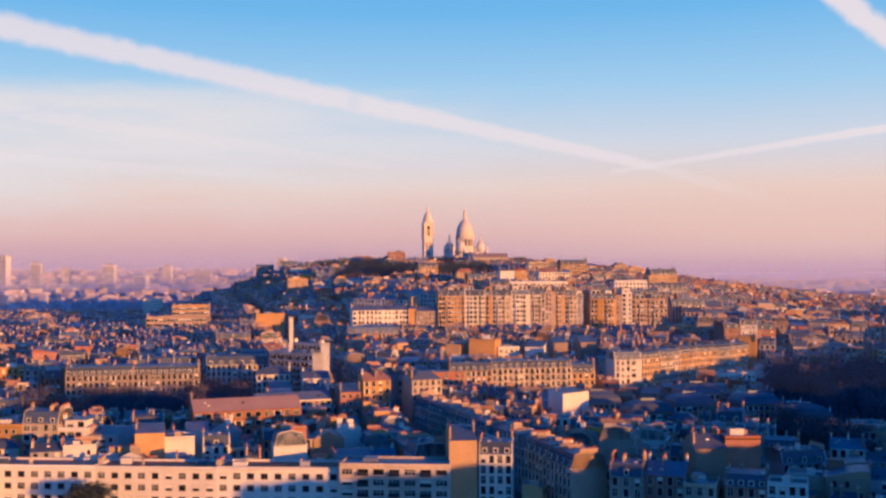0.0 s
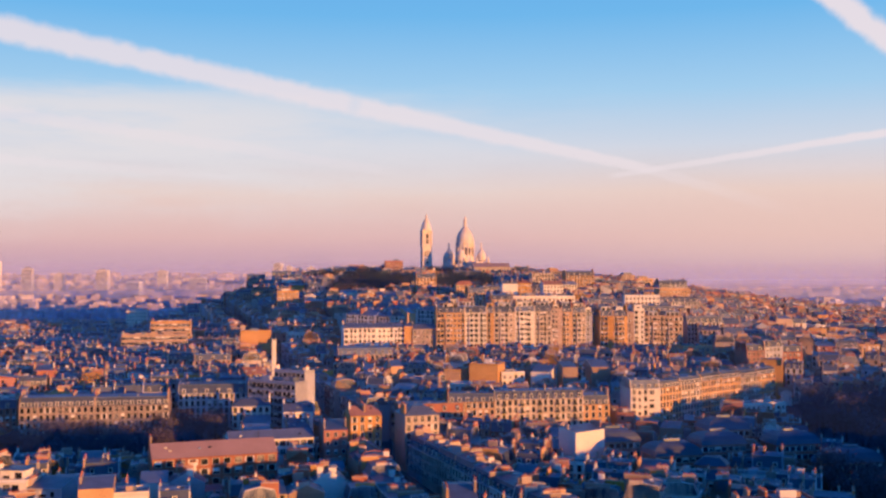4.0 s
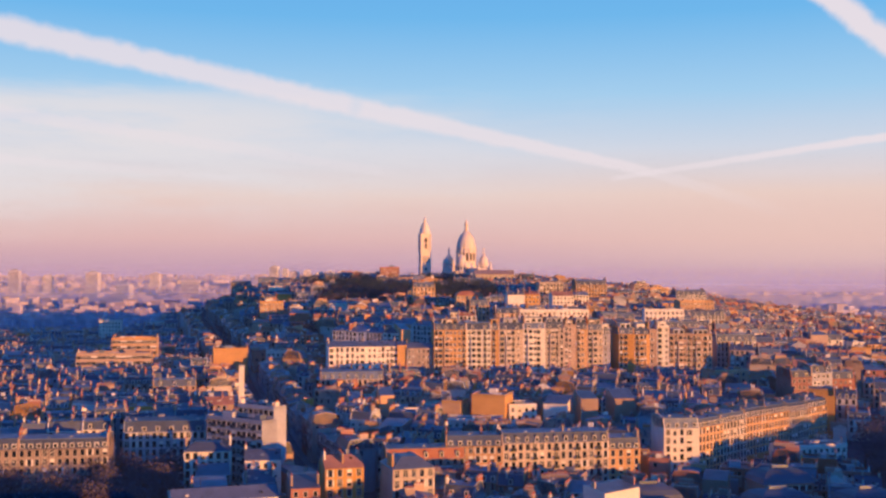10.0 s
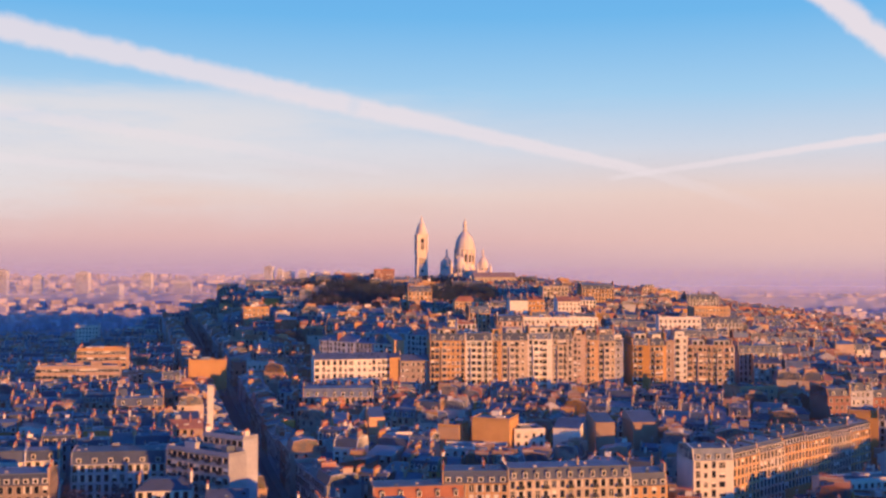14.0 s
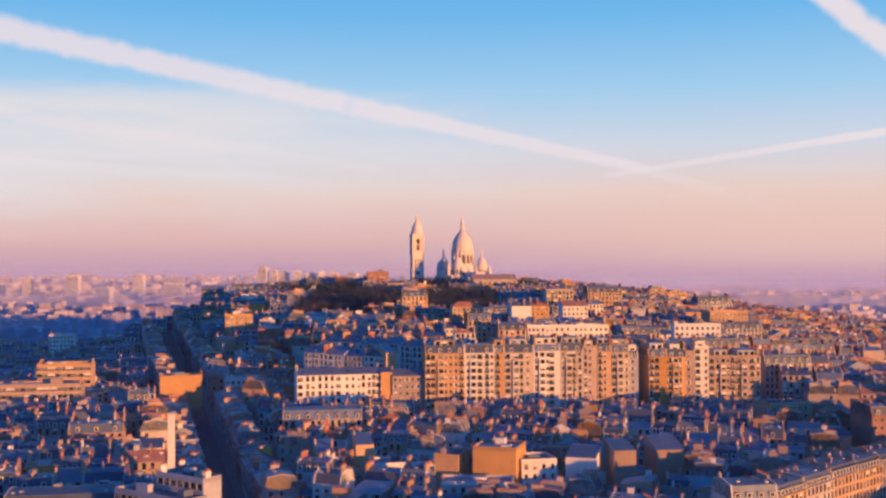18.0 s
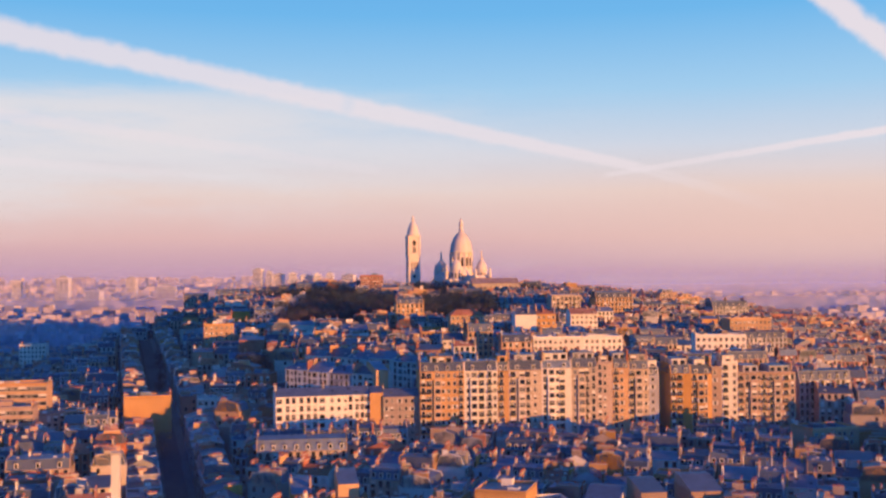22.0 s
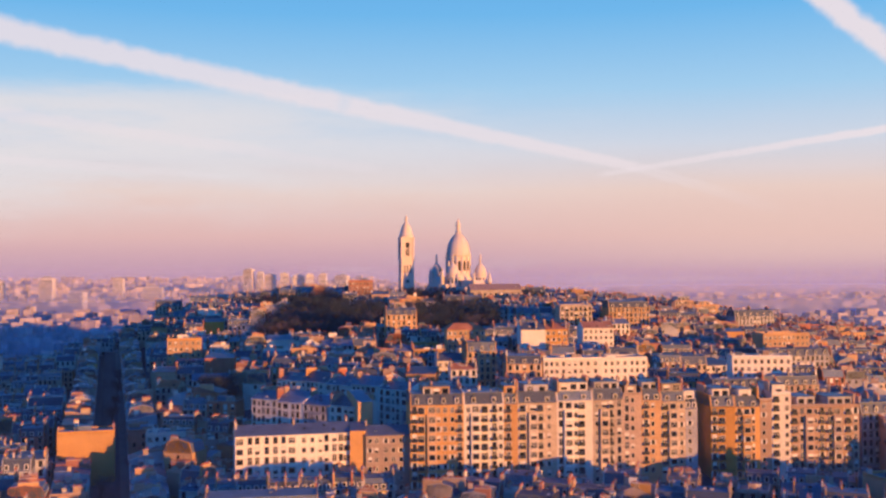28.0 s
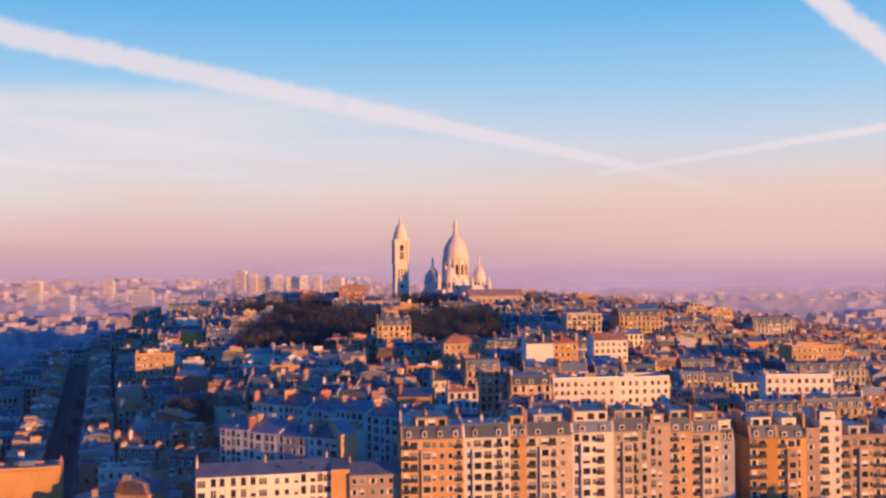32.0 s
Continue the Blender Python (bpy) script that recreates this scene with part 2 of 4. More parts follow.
# ---- mesh tools ----
class Solid:
    """Collects boxes, profiles and lathes into one mesh."""
    def __init__(s):
        s.v, s.f, s.i, s.mats = [], [], [], []

    def slot(s, m):
        if m not in s.mats:
            s.mats.append(m)
        return s.mats.index(m)

    def add(s, verts, faces, m):
        k, o = s.slot(m), len(s.v)
        s.v += verts
        s.f += [tuple(a + o for a in f) for f in faces]
        s.i += [k] * len(faces)

    def box(s, x0, x1, y0, y1, z0, z1, m, top=None):
        v = [(x0, y0, z0), (x1, y0, z0), (x1, y1, z0), (x0, y1, z0), (x0, y0, z1), (x1, y0, z1), (x1, y1, z1), (x0, y1, z1)]
        s.add(v, [(0, 3, 2, 1), (0, 1, 5, 4), (1, 2, 6, 5), (2, 3, 7, 6), (3, 0, 4, 7)], m)
        s.f.append(tuple(len(s.v) - k for k in (4, 3, 2, 1))); s.i.append(s.slot(top or m))

    def profile(s, pts, x0, x1, m, ends=None):
        """A closed (y, z) outline drawn along x."""
        n = len(pts)
        v = [(x0, y, z) for y, z in pts] + [(x1, y, z) for y, z in pts]
        s.add(v, [(k, n + k, n + (k + 1) % n, (k + 1) % n) for k in range(n)], m)
        o = len(s.v) - 2 * n
        s.f += [tuple(range(o, o + n)), tuple(reversed(range(o + n, o + 2 * n)))]
        s.i += [s.slot(ends or m)] * 2

    def hip(s, x0, x1, y0, y1, z0, z1, inset, m):
        """A four-sided roof that narrows towards its top."""
        v = [(x0, y0, z0), (x1, y0, z0), (x1, y1, z0), (x0, y1, z0), (x0 + inset, y0 + inset, z1), (x1 - inset, y0 + inset, z1), (x1 - inset, y1 - inset, z1), (x0 + inset, y1 - inset, z1)]
        s.add(v, [(0, 1, 5, 4), (1, 2, 6, 5), (2, 3, 7, 6), (3, 0, 4, 7), (4, 5, 6, 7)], m)

    def lathe(s, prof, m, n=16, cx=0.0, cy=0.0, sx=1.0, sy=1.0):
        """A (radius, z) line turned round an upright axis."""
        v = [(cx + r * sx * math.cos(2 * math.pi * k / n), cy + r * sy * math.sin(2 * math.pi * k / n), z) for r, z in prof for k in range(n)]
        f = [(j * n + k, j * n + (k + 1) % n, (j + 1) * n + (k + 1) % n, (j + 1) * n + k) for j in range(len(prof) - 1) for k in range(n)]
        s.add(v, f, m)

    def merge(s, o, m):
        """Takes over another solid, moved by m."""
        k = len(s.v)
        a = np.array(m)
        v = np.asarray(o.v, float) @ a[:3, :3].T + a[:3, 3]
        s.v += [tuple(p) for p in v.tolist()]
        s.f += [tuple(q + k for q in f) for f in o.f]
        ids = [s.slot(q) for q in o.mats]
        s.i += [ids[q] for q in o.i]

    def mesh(s, name):
        me = bpy.data.meshes.new(name)
        me.from_pydata(s.v, [], s.f)
        for m in s.mats:
            me.materials.append(m)
        me.polygons.foreach_set("material_index", s.i)
        me.update()
        return me


def thing(name, solid, m, label, category, group="", kind=""):
    ob = new(name, solid.mesh(name) if isinstance(solid, Solid) else solid)
    ob.matrix_basis = m
    return tagged(ob, label, category, group, kind)


def part(name, solid, parent, m=None, label="", kind=""):
    ob = new(name, solid.mesh(name) if isinstance(solid, Solid) else solid)
    ob.parent = parent
    if m is not None:
        ob.matrix_basis = m
    return tagged(ob, label, kind=kind)


# ---- ground ----
AXIS_Y = [0, 300, 330, 450, 570, 640, 690, 745, 813, 905, 960, 1160, 1230, 1500, 1800, 6000]
AXIS_Z = [12, 12, 17, 19, 25, 33, 41, 56, 61, 66, 72, 83, 83, 30, 8, 8]

def land(x, y):
    """Height of the ground: the hill rises from the flat quarter, breaks off on its left and falls slowly on its right."""
    a = float(np.interp(y, AXIS_Y, AXIS_Z))
    floor_z = float(np.interp(y, [0, 320, 500, 700, 1100, 1800], [12, 14, 18, 24, 28, 4]))
    if y > 1800:
        # the far plain climbs towards low hills, less so on the right
        u = min(1, max(0, (x / y + 0.06) / 0.14))
        floor_z += (y - 1800) * (0.0235 * (1 - u) + 0.004 * u)
    if x < 20:
        f = min(1, max(0, (y - 750) / 300))
        w, p = 170 + 85 * f, 2 + 3 * f
    else:
        w, p = 260 + max(0, y - 800) * 0.2, 2
    return floor_z + max(0, a - floor_z) * math.exp(-(abs(x - 20) / w) ** p)


def ground_sheet():
    ys = sorted(set([-800, -300, 0, 150] + list(range(220, 1500, 20)) + list(range(1500, 2200, 100)) + [2600, 3200, 4000, 4700]))
    xs = sorted(set([-4500, -3000, -2000, -1400, -1000, -800] + list(range(-640, 661, 20)) + [800, 1000, 1400, 2000, 3000, 4500]))
    s = Solid()
    nx = len(xs)
    s.add([(x, y, land(x, y)) for y in ys for x in xs], [(j * nx + k, j * nx + k + 1, (j + 1) * nx + k + 1, (j + 1) * nx + k) for j in range(len(ys) - 1) for k in range(nx - 1)], GROUND)
    ob = thing("ground", s, Matrix(), "dark asphalt streets and yards rising to a hill", "ground", kind="structure")
    for p in ob.data.polygons:
        p.use_smooth = True

ground_sheet()


# ---- building parts shared by all houses ----
def window_mesh(w, h, style=0):
    """Stone surround with a pane set back in it; plain, with glazing bars, with shutters, or with a blind half down."""
    s = Solid()
    rings = ((0.16, 0.02), (0.16, -0.09), (0.0, -0.09), (0.0, -0.02))
    v = []
    for g, y in rings:
        v += [(-w / 2 - g, y, -g), (w / 2 + g, y, -g), (w / 2 + g, y, h + g), (-w / 2 - g, y, h + g)]
    s.add(v, [(4 * r + k, 4 * r + (k + 1) % 4, 4 * r + 4 + (k + 1) % 4, 4 * r + 4 + k) for r in range(3) for k in range(4)], TRIM)
    k, o = s.slot(GLASS), 12
    s.f.append((o, o + 1, o + 2, o + 3)); s.i.append(k)
    def panel(x0, x1, z0, z1, y, m):
        s.add([(x0, y, z0), (x1, y, z0), (x1, y, z1), (x0, y, z1)], [(0, 1, 2, 3)], m)
    if style == 1:
        for x in ((0,) if w < 1.5 else (-w / 6, w / 6)):
            panel(x - 0.06, x + 0.06, 0, h, -0.035, WHITE)
        panel(-w / 2, w / 2, h * 0.62, h * 0.62 + 0.09, -0.04, WHITE)
    elif style == 2:
        for x in (-w / 2 - 0.5, w / 2 + 0.06):
            s.box(x, x + 0.44, -0.13, -0.02, -0.05, h + 0.05, WHITE)
    elif style == 3:
        panel(-w / 2, w / 2, h * 0.45, h, -0.035, WHITE)
    return s

WSIZE = dict(tall=(1.25, 2.1), wide=(1.9, 1.65), small=(1.0, 1.4), band=(3.0, 1.5))
PICK = random.Random(77)
WIN = {k: [window_mesh(w, h, q).mesh("window") for q in (0, 0, 0, 1, 1, 2 if k != "band" else 1, 3)] for k, (w, h) in WSIZE.items()}

def balcony_mesh(w):
    """Slab with an upright railing along its edge, bent up from one piece."""
    s = Solid()
    s.profile([(-0.78, -0.28), (-0.78, 0.8), (-0.7, 0.8), (-0.7, -0.12), (0.02, -0.12), (0.02, -0.28)], -w / 2, w / 2, IRON)
    return s

BALC = {w: balcony_mesh(w).mesh("balcony") for w in (1.8, 3.2)}

def dormer_mesh(kind):
    s = Solid()
    w, h = (0.62, 1.75) if kind else (0.75, 1.45)
    s.box(-w, w, -0.25, 1.6, 0, h, WHITE if kind else ZINC)
    s.box(-w * 0.66, w * 0.66, -0.28, 0, 0.2, h - 0.25, GLASS)
    if kind:
        s.add([(-w - 0.15, -0.4, h), (w + 0.15, -0.4, h), (w + 0.15, 1.7, h), (-w - 0.15, 1.7, h), (0, -0.4, h + 0.55), (0, 1.7, h + 0.55)], [(0, 1, 4), (1, 2, 5, 4), (3, 0, 4, 5), (2, 3, 5)], SLATE)
    else:
        s.box(-w - 0.12, w + 0.12, -0.4, 1.7, h, h + 0.14, ZINC)
        s.box(-w, w, -0.27, -0.25, 0.05, h, WHITE)
    return s

DORMER_S = [dormer_mesh(0), dormer_mesh(1)]
DORMER = [d.mesh("dormer") for d in DORMER_S]

def stack_mesh(length, height, pots, material, fine=True):
    s = Solid()
    height *= 0.72
    s.box(-0.27, 0.27, -length / 2, length / 2, -2.5, height, material)
    s.box(-0.34, 0.34, -length / 2 - 0.08, length / 2 + 0.08, height, height + 0.16, TRIM)
    for k in range(pots):
        y = -length / 2 + (k + 0.5) * length / pots
        z = height + 0.16 + 0.42 + 0.14 * (k % 3)
        if fine:
            s.lathe([(0.16, height + 0.16), (0.12, z), (0.0, z)], POT, n=6, cy=y)
        else:
            s.box(-0.13, 0.13, y - 0.13, y + 0.13, height + 0.16, z, POT)
    return s

STACK_KINDS = ((2.6, 1.9, 5, TAN), (3.6, 1.6, 7, STONE), (4.6, 2.2, 8, BRICK), (1.8, 2.5, 4, WHITE), (3.0, 2.8, 6, TAN), (5.5, 1.8, 10, OCHRE), (1.2, 2.2, 2, STONE), (7.0, 1.5, 12, TAN))
STACKS = [stack_mesh(*k).mesh("chimney") for k in STACK_KINDS]
STACKS_S = [stack_mesh(*k, fine=False) for k in STACK_KINDS]

def roof_solid(kind, w, d, h, rm, wm, rng):
    """The roof on a w by d house whose eaves are at h; returns it, the ridge height and the front line for dormers."""
    s = Solid()
    if kind == "mansard":
        a, b = rng.uniform(2.7, 3.6), rng.uniform(0.4, 1.0)
        pts = [(0.25, h), (1.25, h + a), (d / 2, h + a + b), (d - 1.25, h + a), (d - 0.25, h)]
        s.profile(pts[:2] + [(1.25, h + 0.0)], -w / 2, w / 2, rm)
        s.profile([pts[1], pts[2], pts[3], (d - 1.25, h), (1.25, h)], -w / 2, w / 2, ZINC)
        s.profile([pts[3], pts[4], (d - 1.25, h)], -w / 2, w / 2, rm)
        s.box(-w / 2, w / 2, 1.0, 1.45, h + a - 0.05, h + a + 0.12, ZINC)
        for x in (-w / 2, w / 2 - 0.36):
            s.profile([(y, z + 0.3) for y, z in pts] + [(d - 0.25, h - 0.4), (0.25, h - 0.4)], x, x + 0.36, wm)
        top = h + a + b
    elif kind == "gable":
        r = d * rng.uniform(0.2, 0.3)
        s.profile([(-0.35, h - 0.1), (d / 2, h + r), (d + 0.35, h - 0.1)], -w / 2 - 0.15, w / 2 + 0.15, rm, ends=wm)
        top = h + r
    elif kind == "shed":
        r = d * rng.uniform(0.12, 0.22)
        s.profile([(-0.3, h), (d * 0.75, h + r), (d, h + r), (d, h)], -w / 2, w / 2, rm, ends=wm)
        top = h + r
    elif kind == "domed":
        z, x = h, 0.0
        for inset, rise in ((0.5, 1.6), (1.1, 1.3), (1.6, 0.8), (2.2, 0.45)):
            s.hip(-w / 2 - 0.4 + x, w / 2 + 0.4 - x, -0.4 + x, d + 0.4 - x, z, z + rise, inset, rm)
            x, z = x + inset, z + rise
        s.box(-w / 6, w / 6, d / 2 - 0.6, d / 2 + 0.6, z, z + 0.8, ZINC)
        top = z
    elif kind == "hip":
        i = min(w, d) * 0.32
        s.hip(-w / 2 - 0.3, w / 2 + 0.3, -0.3, d + 0.3, h, h + i * 0.75, i, rm)
        top = h + i * 0.75
    else:
        s.box(-w / 2 + 0.3, w / 2 - 0.3, 0.3, d - 0.3, h - 0.3, h + 0.06, rm)
        for b in ((-w / 2, w / 2, 0, 0.3), (-w / 2, w / 2, d - 0.3, d), (-w / 2, -w / 2 + 0.3, 0.3, d - 0.3), (w / 2 - 0.3, w / 2, 0.3, d - 0.3)):
            s.box(*b, h - 0.3, h + 0.75, wm, TRIM)
        for k in range(rng.choice((1, 2, 2, 3))):
            bw, bd, bh = rng.uniform(1.5, min(5, w * 0.4)), rng.uniform(1.5, 3.5), rng.uniform(0.9, 2.4)
            bx, by = rng.uniform(-w / 2 + bw, w / 2 - bw), rng.uniform(2, max(2.1, d - 4))
            s.box(bx - bw / 2, bx + bw / 2, by, by + bd, h, h + bh, rng.choice((WHITE, GREY, ZINC, TAN)), ZINC)
        top = h + 0.8
    if kind in ("mansard", "gable"):
        for k in range(rng.choice((1, 2, 3, 4))):
            px, f = rng.uniform(-w / 2 + 0.8, w / 2 - 0.8), rng.uniform(0.25, 0.75)
            if kind == "mansard":
                py, pz = 1.25 + (d / 2 - 1.25) * f, h + a + b * f
            else:
                py, pz = d / 2 * f, h + r * f
            s.box(px - 0.45, px + 0.45, py - 0.4, py + 0.4, pz - 0.2, pz + 0.28, rng.choice((TRIM, GLASS, ZINC, WHITE)))
        if rng.random() < 0.5:
            px = rng.uniform(-w / 2 + 1, w / 2 - 1)
            s.box(px - 0.04, px + 0.04, d / 2 - 0.04, d / 2 + 0.04, top - 0.2, top + 2.6, IRON)
        if rng.random() < 0.35:
            px, bw = rng.uniform(-w / 4, w / 4), rng.uniform(1.2, 2.4)
            s.box(px - bw / 2, px + bw / 2, d * 0.5, d * 0.5 + 2.2, h + 1.0, top + rng.uniform(0.5, 1.6), rng.choice((TAN, WHITE, GREY)), ZINC)
    return s, top


RNG = random.Random(11)
COUNT = [0]

WALL_WORD = {"cream_limestone": "cream limestone", "white_render": "white rendered", "ochre_render": "ochre rendered", "red_brick": "red brick", "grey_render": "grey rendered", "tan_render": "tan rendered"}
ROOF_WORD = {"mansard": "zinc mansard roof and chimney stacks", "gable": "pitched roof and chimney stacks", "shed": "sloping zinc roof", "hip": "hipped roof", "domed": "curved slate roof", "flat": "flat roof with parapet"}


def joined_house(into, m, s, w, d, h, roof, cover, wall, rng, rows, first, storey, bays, win, blank, dormers, stacks, place):
    """The same house as part of one large mesh, for quarters seen from afar."""
    into.merge(s, m)
    rs, top = roof_solid(roof, w, d, h, cover, wall, rng)
    into.merge(rs, m)
    bays = bays or max(2, int(w / 2.35))
    ww, wh = WSIZE[win]
    q = Solid()
    for r in range(max(0, rows - 4), rows):
        for b in range(bays if not blank else 0):
            if rng.random() < 0.06:
                continue
            wx, wz = -w / 2 + (b + 0.5) * w / bays, first + r * storey
            q.add([(wx - ww / 2 - 0.12, -0.04, wz - 0.1), (wx + ww / 2 + 0.12, -0.04, wz - 0.1), (wx + ww / 2 + 0.12, -0.04, wz + wh + 0.1), (wx - ww / 2 - 0.12, -0.04, wz + wh + 0.1)], [(0, 1, 2, 3)], TRIM)
            q.add([(wx - ww / 2, -0.08, wz), (wx + ww / 2, -0.08, wz), (wx + ww / 2, -0.08, wz + wh), (wx - ww / 2, -0.08, wz + wh)], [(0, 1, 2, 3)], GLASS)
            if rng.random() < 0.3:
                zb = wz + wh * rng.choice((0.0, 0.45, 0.6))
                q.add([(wx - ww / 2, -0.1, zb), (wx + ww / 2, -0.1, zb), (wx + ww / 2, -0.1, wz + wh), (wx - ww / 2, -0.1, wz + wh)], [(0, 1, 2, 3)], WHITE)
    for sx in (-1, 1):
        for r in range(max(0, rows - 2), rows):
            for b in range(int(d / 3.4)):
                if rng.random() < 0.35:
                    wy, wz, wx = 1.6 + b * 3.2, first + r * storey, sx * (w / 2 + 0.05)
                    v = [(wx, wy, wz), (wx, wy + 1, wz), (wx, wy + 1, wz + 1.5), (wx, wy, wz + 1.5)]
                    q.add(v if sx > 0 else v[::-1], [(0, 1, 2, 3)], GLASS)
    if q.v:
        into.merge(q, m)
    if roof == "mansard":
        nd = dormers if dormers is not None else rng.choice((0, bays // 2, bays, bays))
        kind = rng.choice((0, 1))
        for k in range(nd):
            into.merge(DORMER_S[kind], m @ pose(-w / 2 + (k + 0.5) * w / nd, 0.45, h + 0.35))
    ns = stacks if stacks is not None else (rng.choice((2, 3, 3, 4)) if roof in ("mansard", "gable") else rng.choice((0, 1, 2)))
    for k in range(ns):
        sx = (-w / 2 + 0.36, w / 2 - 0.36, rng.uniform(-w / 5, w / 5), rng.choice((-1, 1)) * (w / 2 - 0.36))[k % 4]
        into.merge(STACKS_S[rng.randrange(8)], m @ pose(sx, d * rng.uniform(0.2, 0.8), top - 0.5))
    USED.append(place)

def house(x, y, w, d, h, rot=0.0, roof="mansard", wall=STONE, cover=None, bays=None, storey=2.95, wins="parts", win="tall", sides=True,
          balconies=0, dormers=None, stacks=None, z=None, label="", name="apartment_building", group="city houses", rng=None, blank=False, stack_kind=None, into=None, attic=0.0, shown=99, columns=False):
    """A town house. (x, y) is the middle of its front at ground level, h the height of its eaves; the front looks along -y before it is turned by rot degrees."""
    rng = rng or RNG
    if z is None:
        z = land(x, y)
    cover = cover or {"mansard": rng.choice((SLATE, SLATE, ZINC)), "gable": rng.choice((TILE, ZINC, ZINC, SLATE)), "shed": ZINC, "hip": SLATE, "domed": SLATE, "flat": rng.choice((GRAVEL, ZINC))}[roof]
    m = pose(x, y, z, 0, 0, rot)
    s = Solid()
    rows = max(1, int((h - 0.6) / storey))
    first = h - rows * storey + 0.55
    outline = [(0, -9)]
    if not blank:
        # string courses and cornice run along the front as one moulding with the wall
        for r in ([1] if rows > 3 else []) + ([rows - 1] if rows > 1 else []):
            zc = first + r * storey - 0.5
            outline += [(0, zc), (-0.16, zc + 0.06), (-0.16, zc + 0.22), (0, zc + 0.24)]
        outline += [(0, h - 0.4), (-0.42, h - 0.25), (-0.42, h)]
    else:
        outline += [(0, h)]
    s.profile(outline + [(d, h), (d, -9)], -w / 2, w / 2, wall)
    if into is not None:
        return joined_house(into, m, s, w, d, h, roof, cover, wall, rng, rows, first, storey, bays, win, blank, dormers, stacks, (x, y, w, d, rot))
    root = thing(name, s, m, label or (WALL_WORD[wall.name] + " apartment house with " + ROOF_WORD[roof]), "building", group)
    rs, top = roof_solid(roof, w, d, h, cover, wall, rng)
    part("roof", rs, root)
    bays = bays or max(2, int(w / 2.35))
    ww, wh = WSIZE[win]
    step = w / bays
    if attic:
        at = Solid()
        ax, az = w * attic / 2, h + (0.0 if roof == "flat" else 2.6)
        at.box(-ax, ax, 1.8, d - 2, az, az + 2.9, rng.choice((wall, WHITE, GREY)), ZINC)
        at.box(-ax - 0.25, ax + 0.25, 1.5, d - 1.7, az + 2.9, az + 3.1, ZINC)
        ap = part("attic", at, root, label="set-back attic storey")
        for k in range(max(1, int(ax * 2 / 2.6))):
            part("window", PICK.choice(WIN["wide"]), ap, pose(-ax + (k + 0.5) * 2 * ax / max(1, int(ax * 2 / 2.6)), 1.8, az + 0.7))
        top = max(top, az + 3.0)
    if wins == "parts":
        cols = [(-w / 2 + (b + 0.5) * step, win, balconies and (b + balconies) % (balconies + 1) == 0, 0.0) for b in range(bays)]
        if columns:
            cols, cx = [], -w / 2 + PICK.uniform(1.2, 1.6)
            while cx < w / 2 - 0.9:
                k = PICK.choice(("tall", "tall", "small", "wide")) if win == "tall" else PICK.choice((win, win, "small"))
                cols.append((cx, k, balconies and PICK.random() < dict(tall=0.5, small=0.0, wide=0.9, band=0.9)[k], 0.0))
                cx += PICK.uniform(1.9, 3.0) * (1.3 if k == "wide" else 1.0)
            if balconies and w > 6.5 and len(cols) > 2:
                # a bay that stands out from the front over most of its height
                j = PICK.randrange(1, len(cols) - 1)
                by = Solid()
                by.box(cols[j][0] - 1.5, cols[j][0] + 1.5, -0.8, 0.0, first + storey - 0.7, first + (rows - 1) * storey - 0.6, wall, ZINC)
                part("bay", by, root)
                cols[j] = (cols[j][0], "wide", False, -0.8)
        for r in range(max(0, rows - shown), rows):
            for wx, k, rail, out in cols:
                wz = first + r * storey
                yy = out if 1 <= r < rows - 1 else 0.0
                part("window", PICK.choice(WIN[k]), root, pose(wx, yy, wz))
                if rail and r >= 1:
                    part("balcony", BALC[1.8 if k != "band" else 3.2], root, pose(wx, 0, wz))
                    COUNT[0] += 1
                COUNT[0] += 1
    elif not blank:
        q = Solid()
        for r in range(rows):
            for b in range(bays):
                wx, wz = -w / 2 + (b + 0.5) * step, first + r * storey
                q.box(wx - ww / 2 - 0.1, wx + ww / 2 + 0.1, -0.06, 0.0, wz - 0.08, wz + wh + 0.1, TRIM)
                q.box(wx - ww / 2, wx + ww / 2, -0.09, 0.0, wz, wz + wh, GLASS)
            if rows > 3 and r in (1, rows - 1) and roof == "mansard":
                q.box(-w / 2 + 0.3, w / 2 - 0.3, -0.7, -0.62, first + r * storey - 0.1, first + r * storey + 0.8, IRON)
                q.box(-w / 2 + 0.2, w / 2 - 0.2, -0.75, 0, first + r * storey - 0.3, first + r * storey - 0.1, TRIM)
        if sides:
            for sx in (-1, 1):
                for r in range(max(0, rows - 3), rows):
                    for b in range(int(d / 3.4)):
                        if rng.random() < 0.45:
                            wy, wz = 1.6 + b * 3.2, first + r * storey
                            q.box(min(sx * w / 2, sx * (w / 2 + 0.06)), max(sx * w / 2, sx * (w / 2 + 0.06)), wy, wy + 1.0, wz, wz + 1.5, GLASS)
        part("windows", q, root, label="rows of dark windows", kind="stuff")
    if roof == "mansard":
        nd = dormers if dormers is not None else rng.choice((bays // 2, bays // 2, bays))
        kind = rng.choice((0, 1))
        for k in range(nd):
            part("dormer", DORMER[kind], root, pose(-w / 2 + (k + 0.5) * w / nd, 0.45, h + 0.35))
            COUNT[0] += 1
    ns = stacks if stacks is not None else (rng.choice((2, 3, 3, 4)) if roof in ("mansard", "gable") else rng.choice((0, 1, 2)))
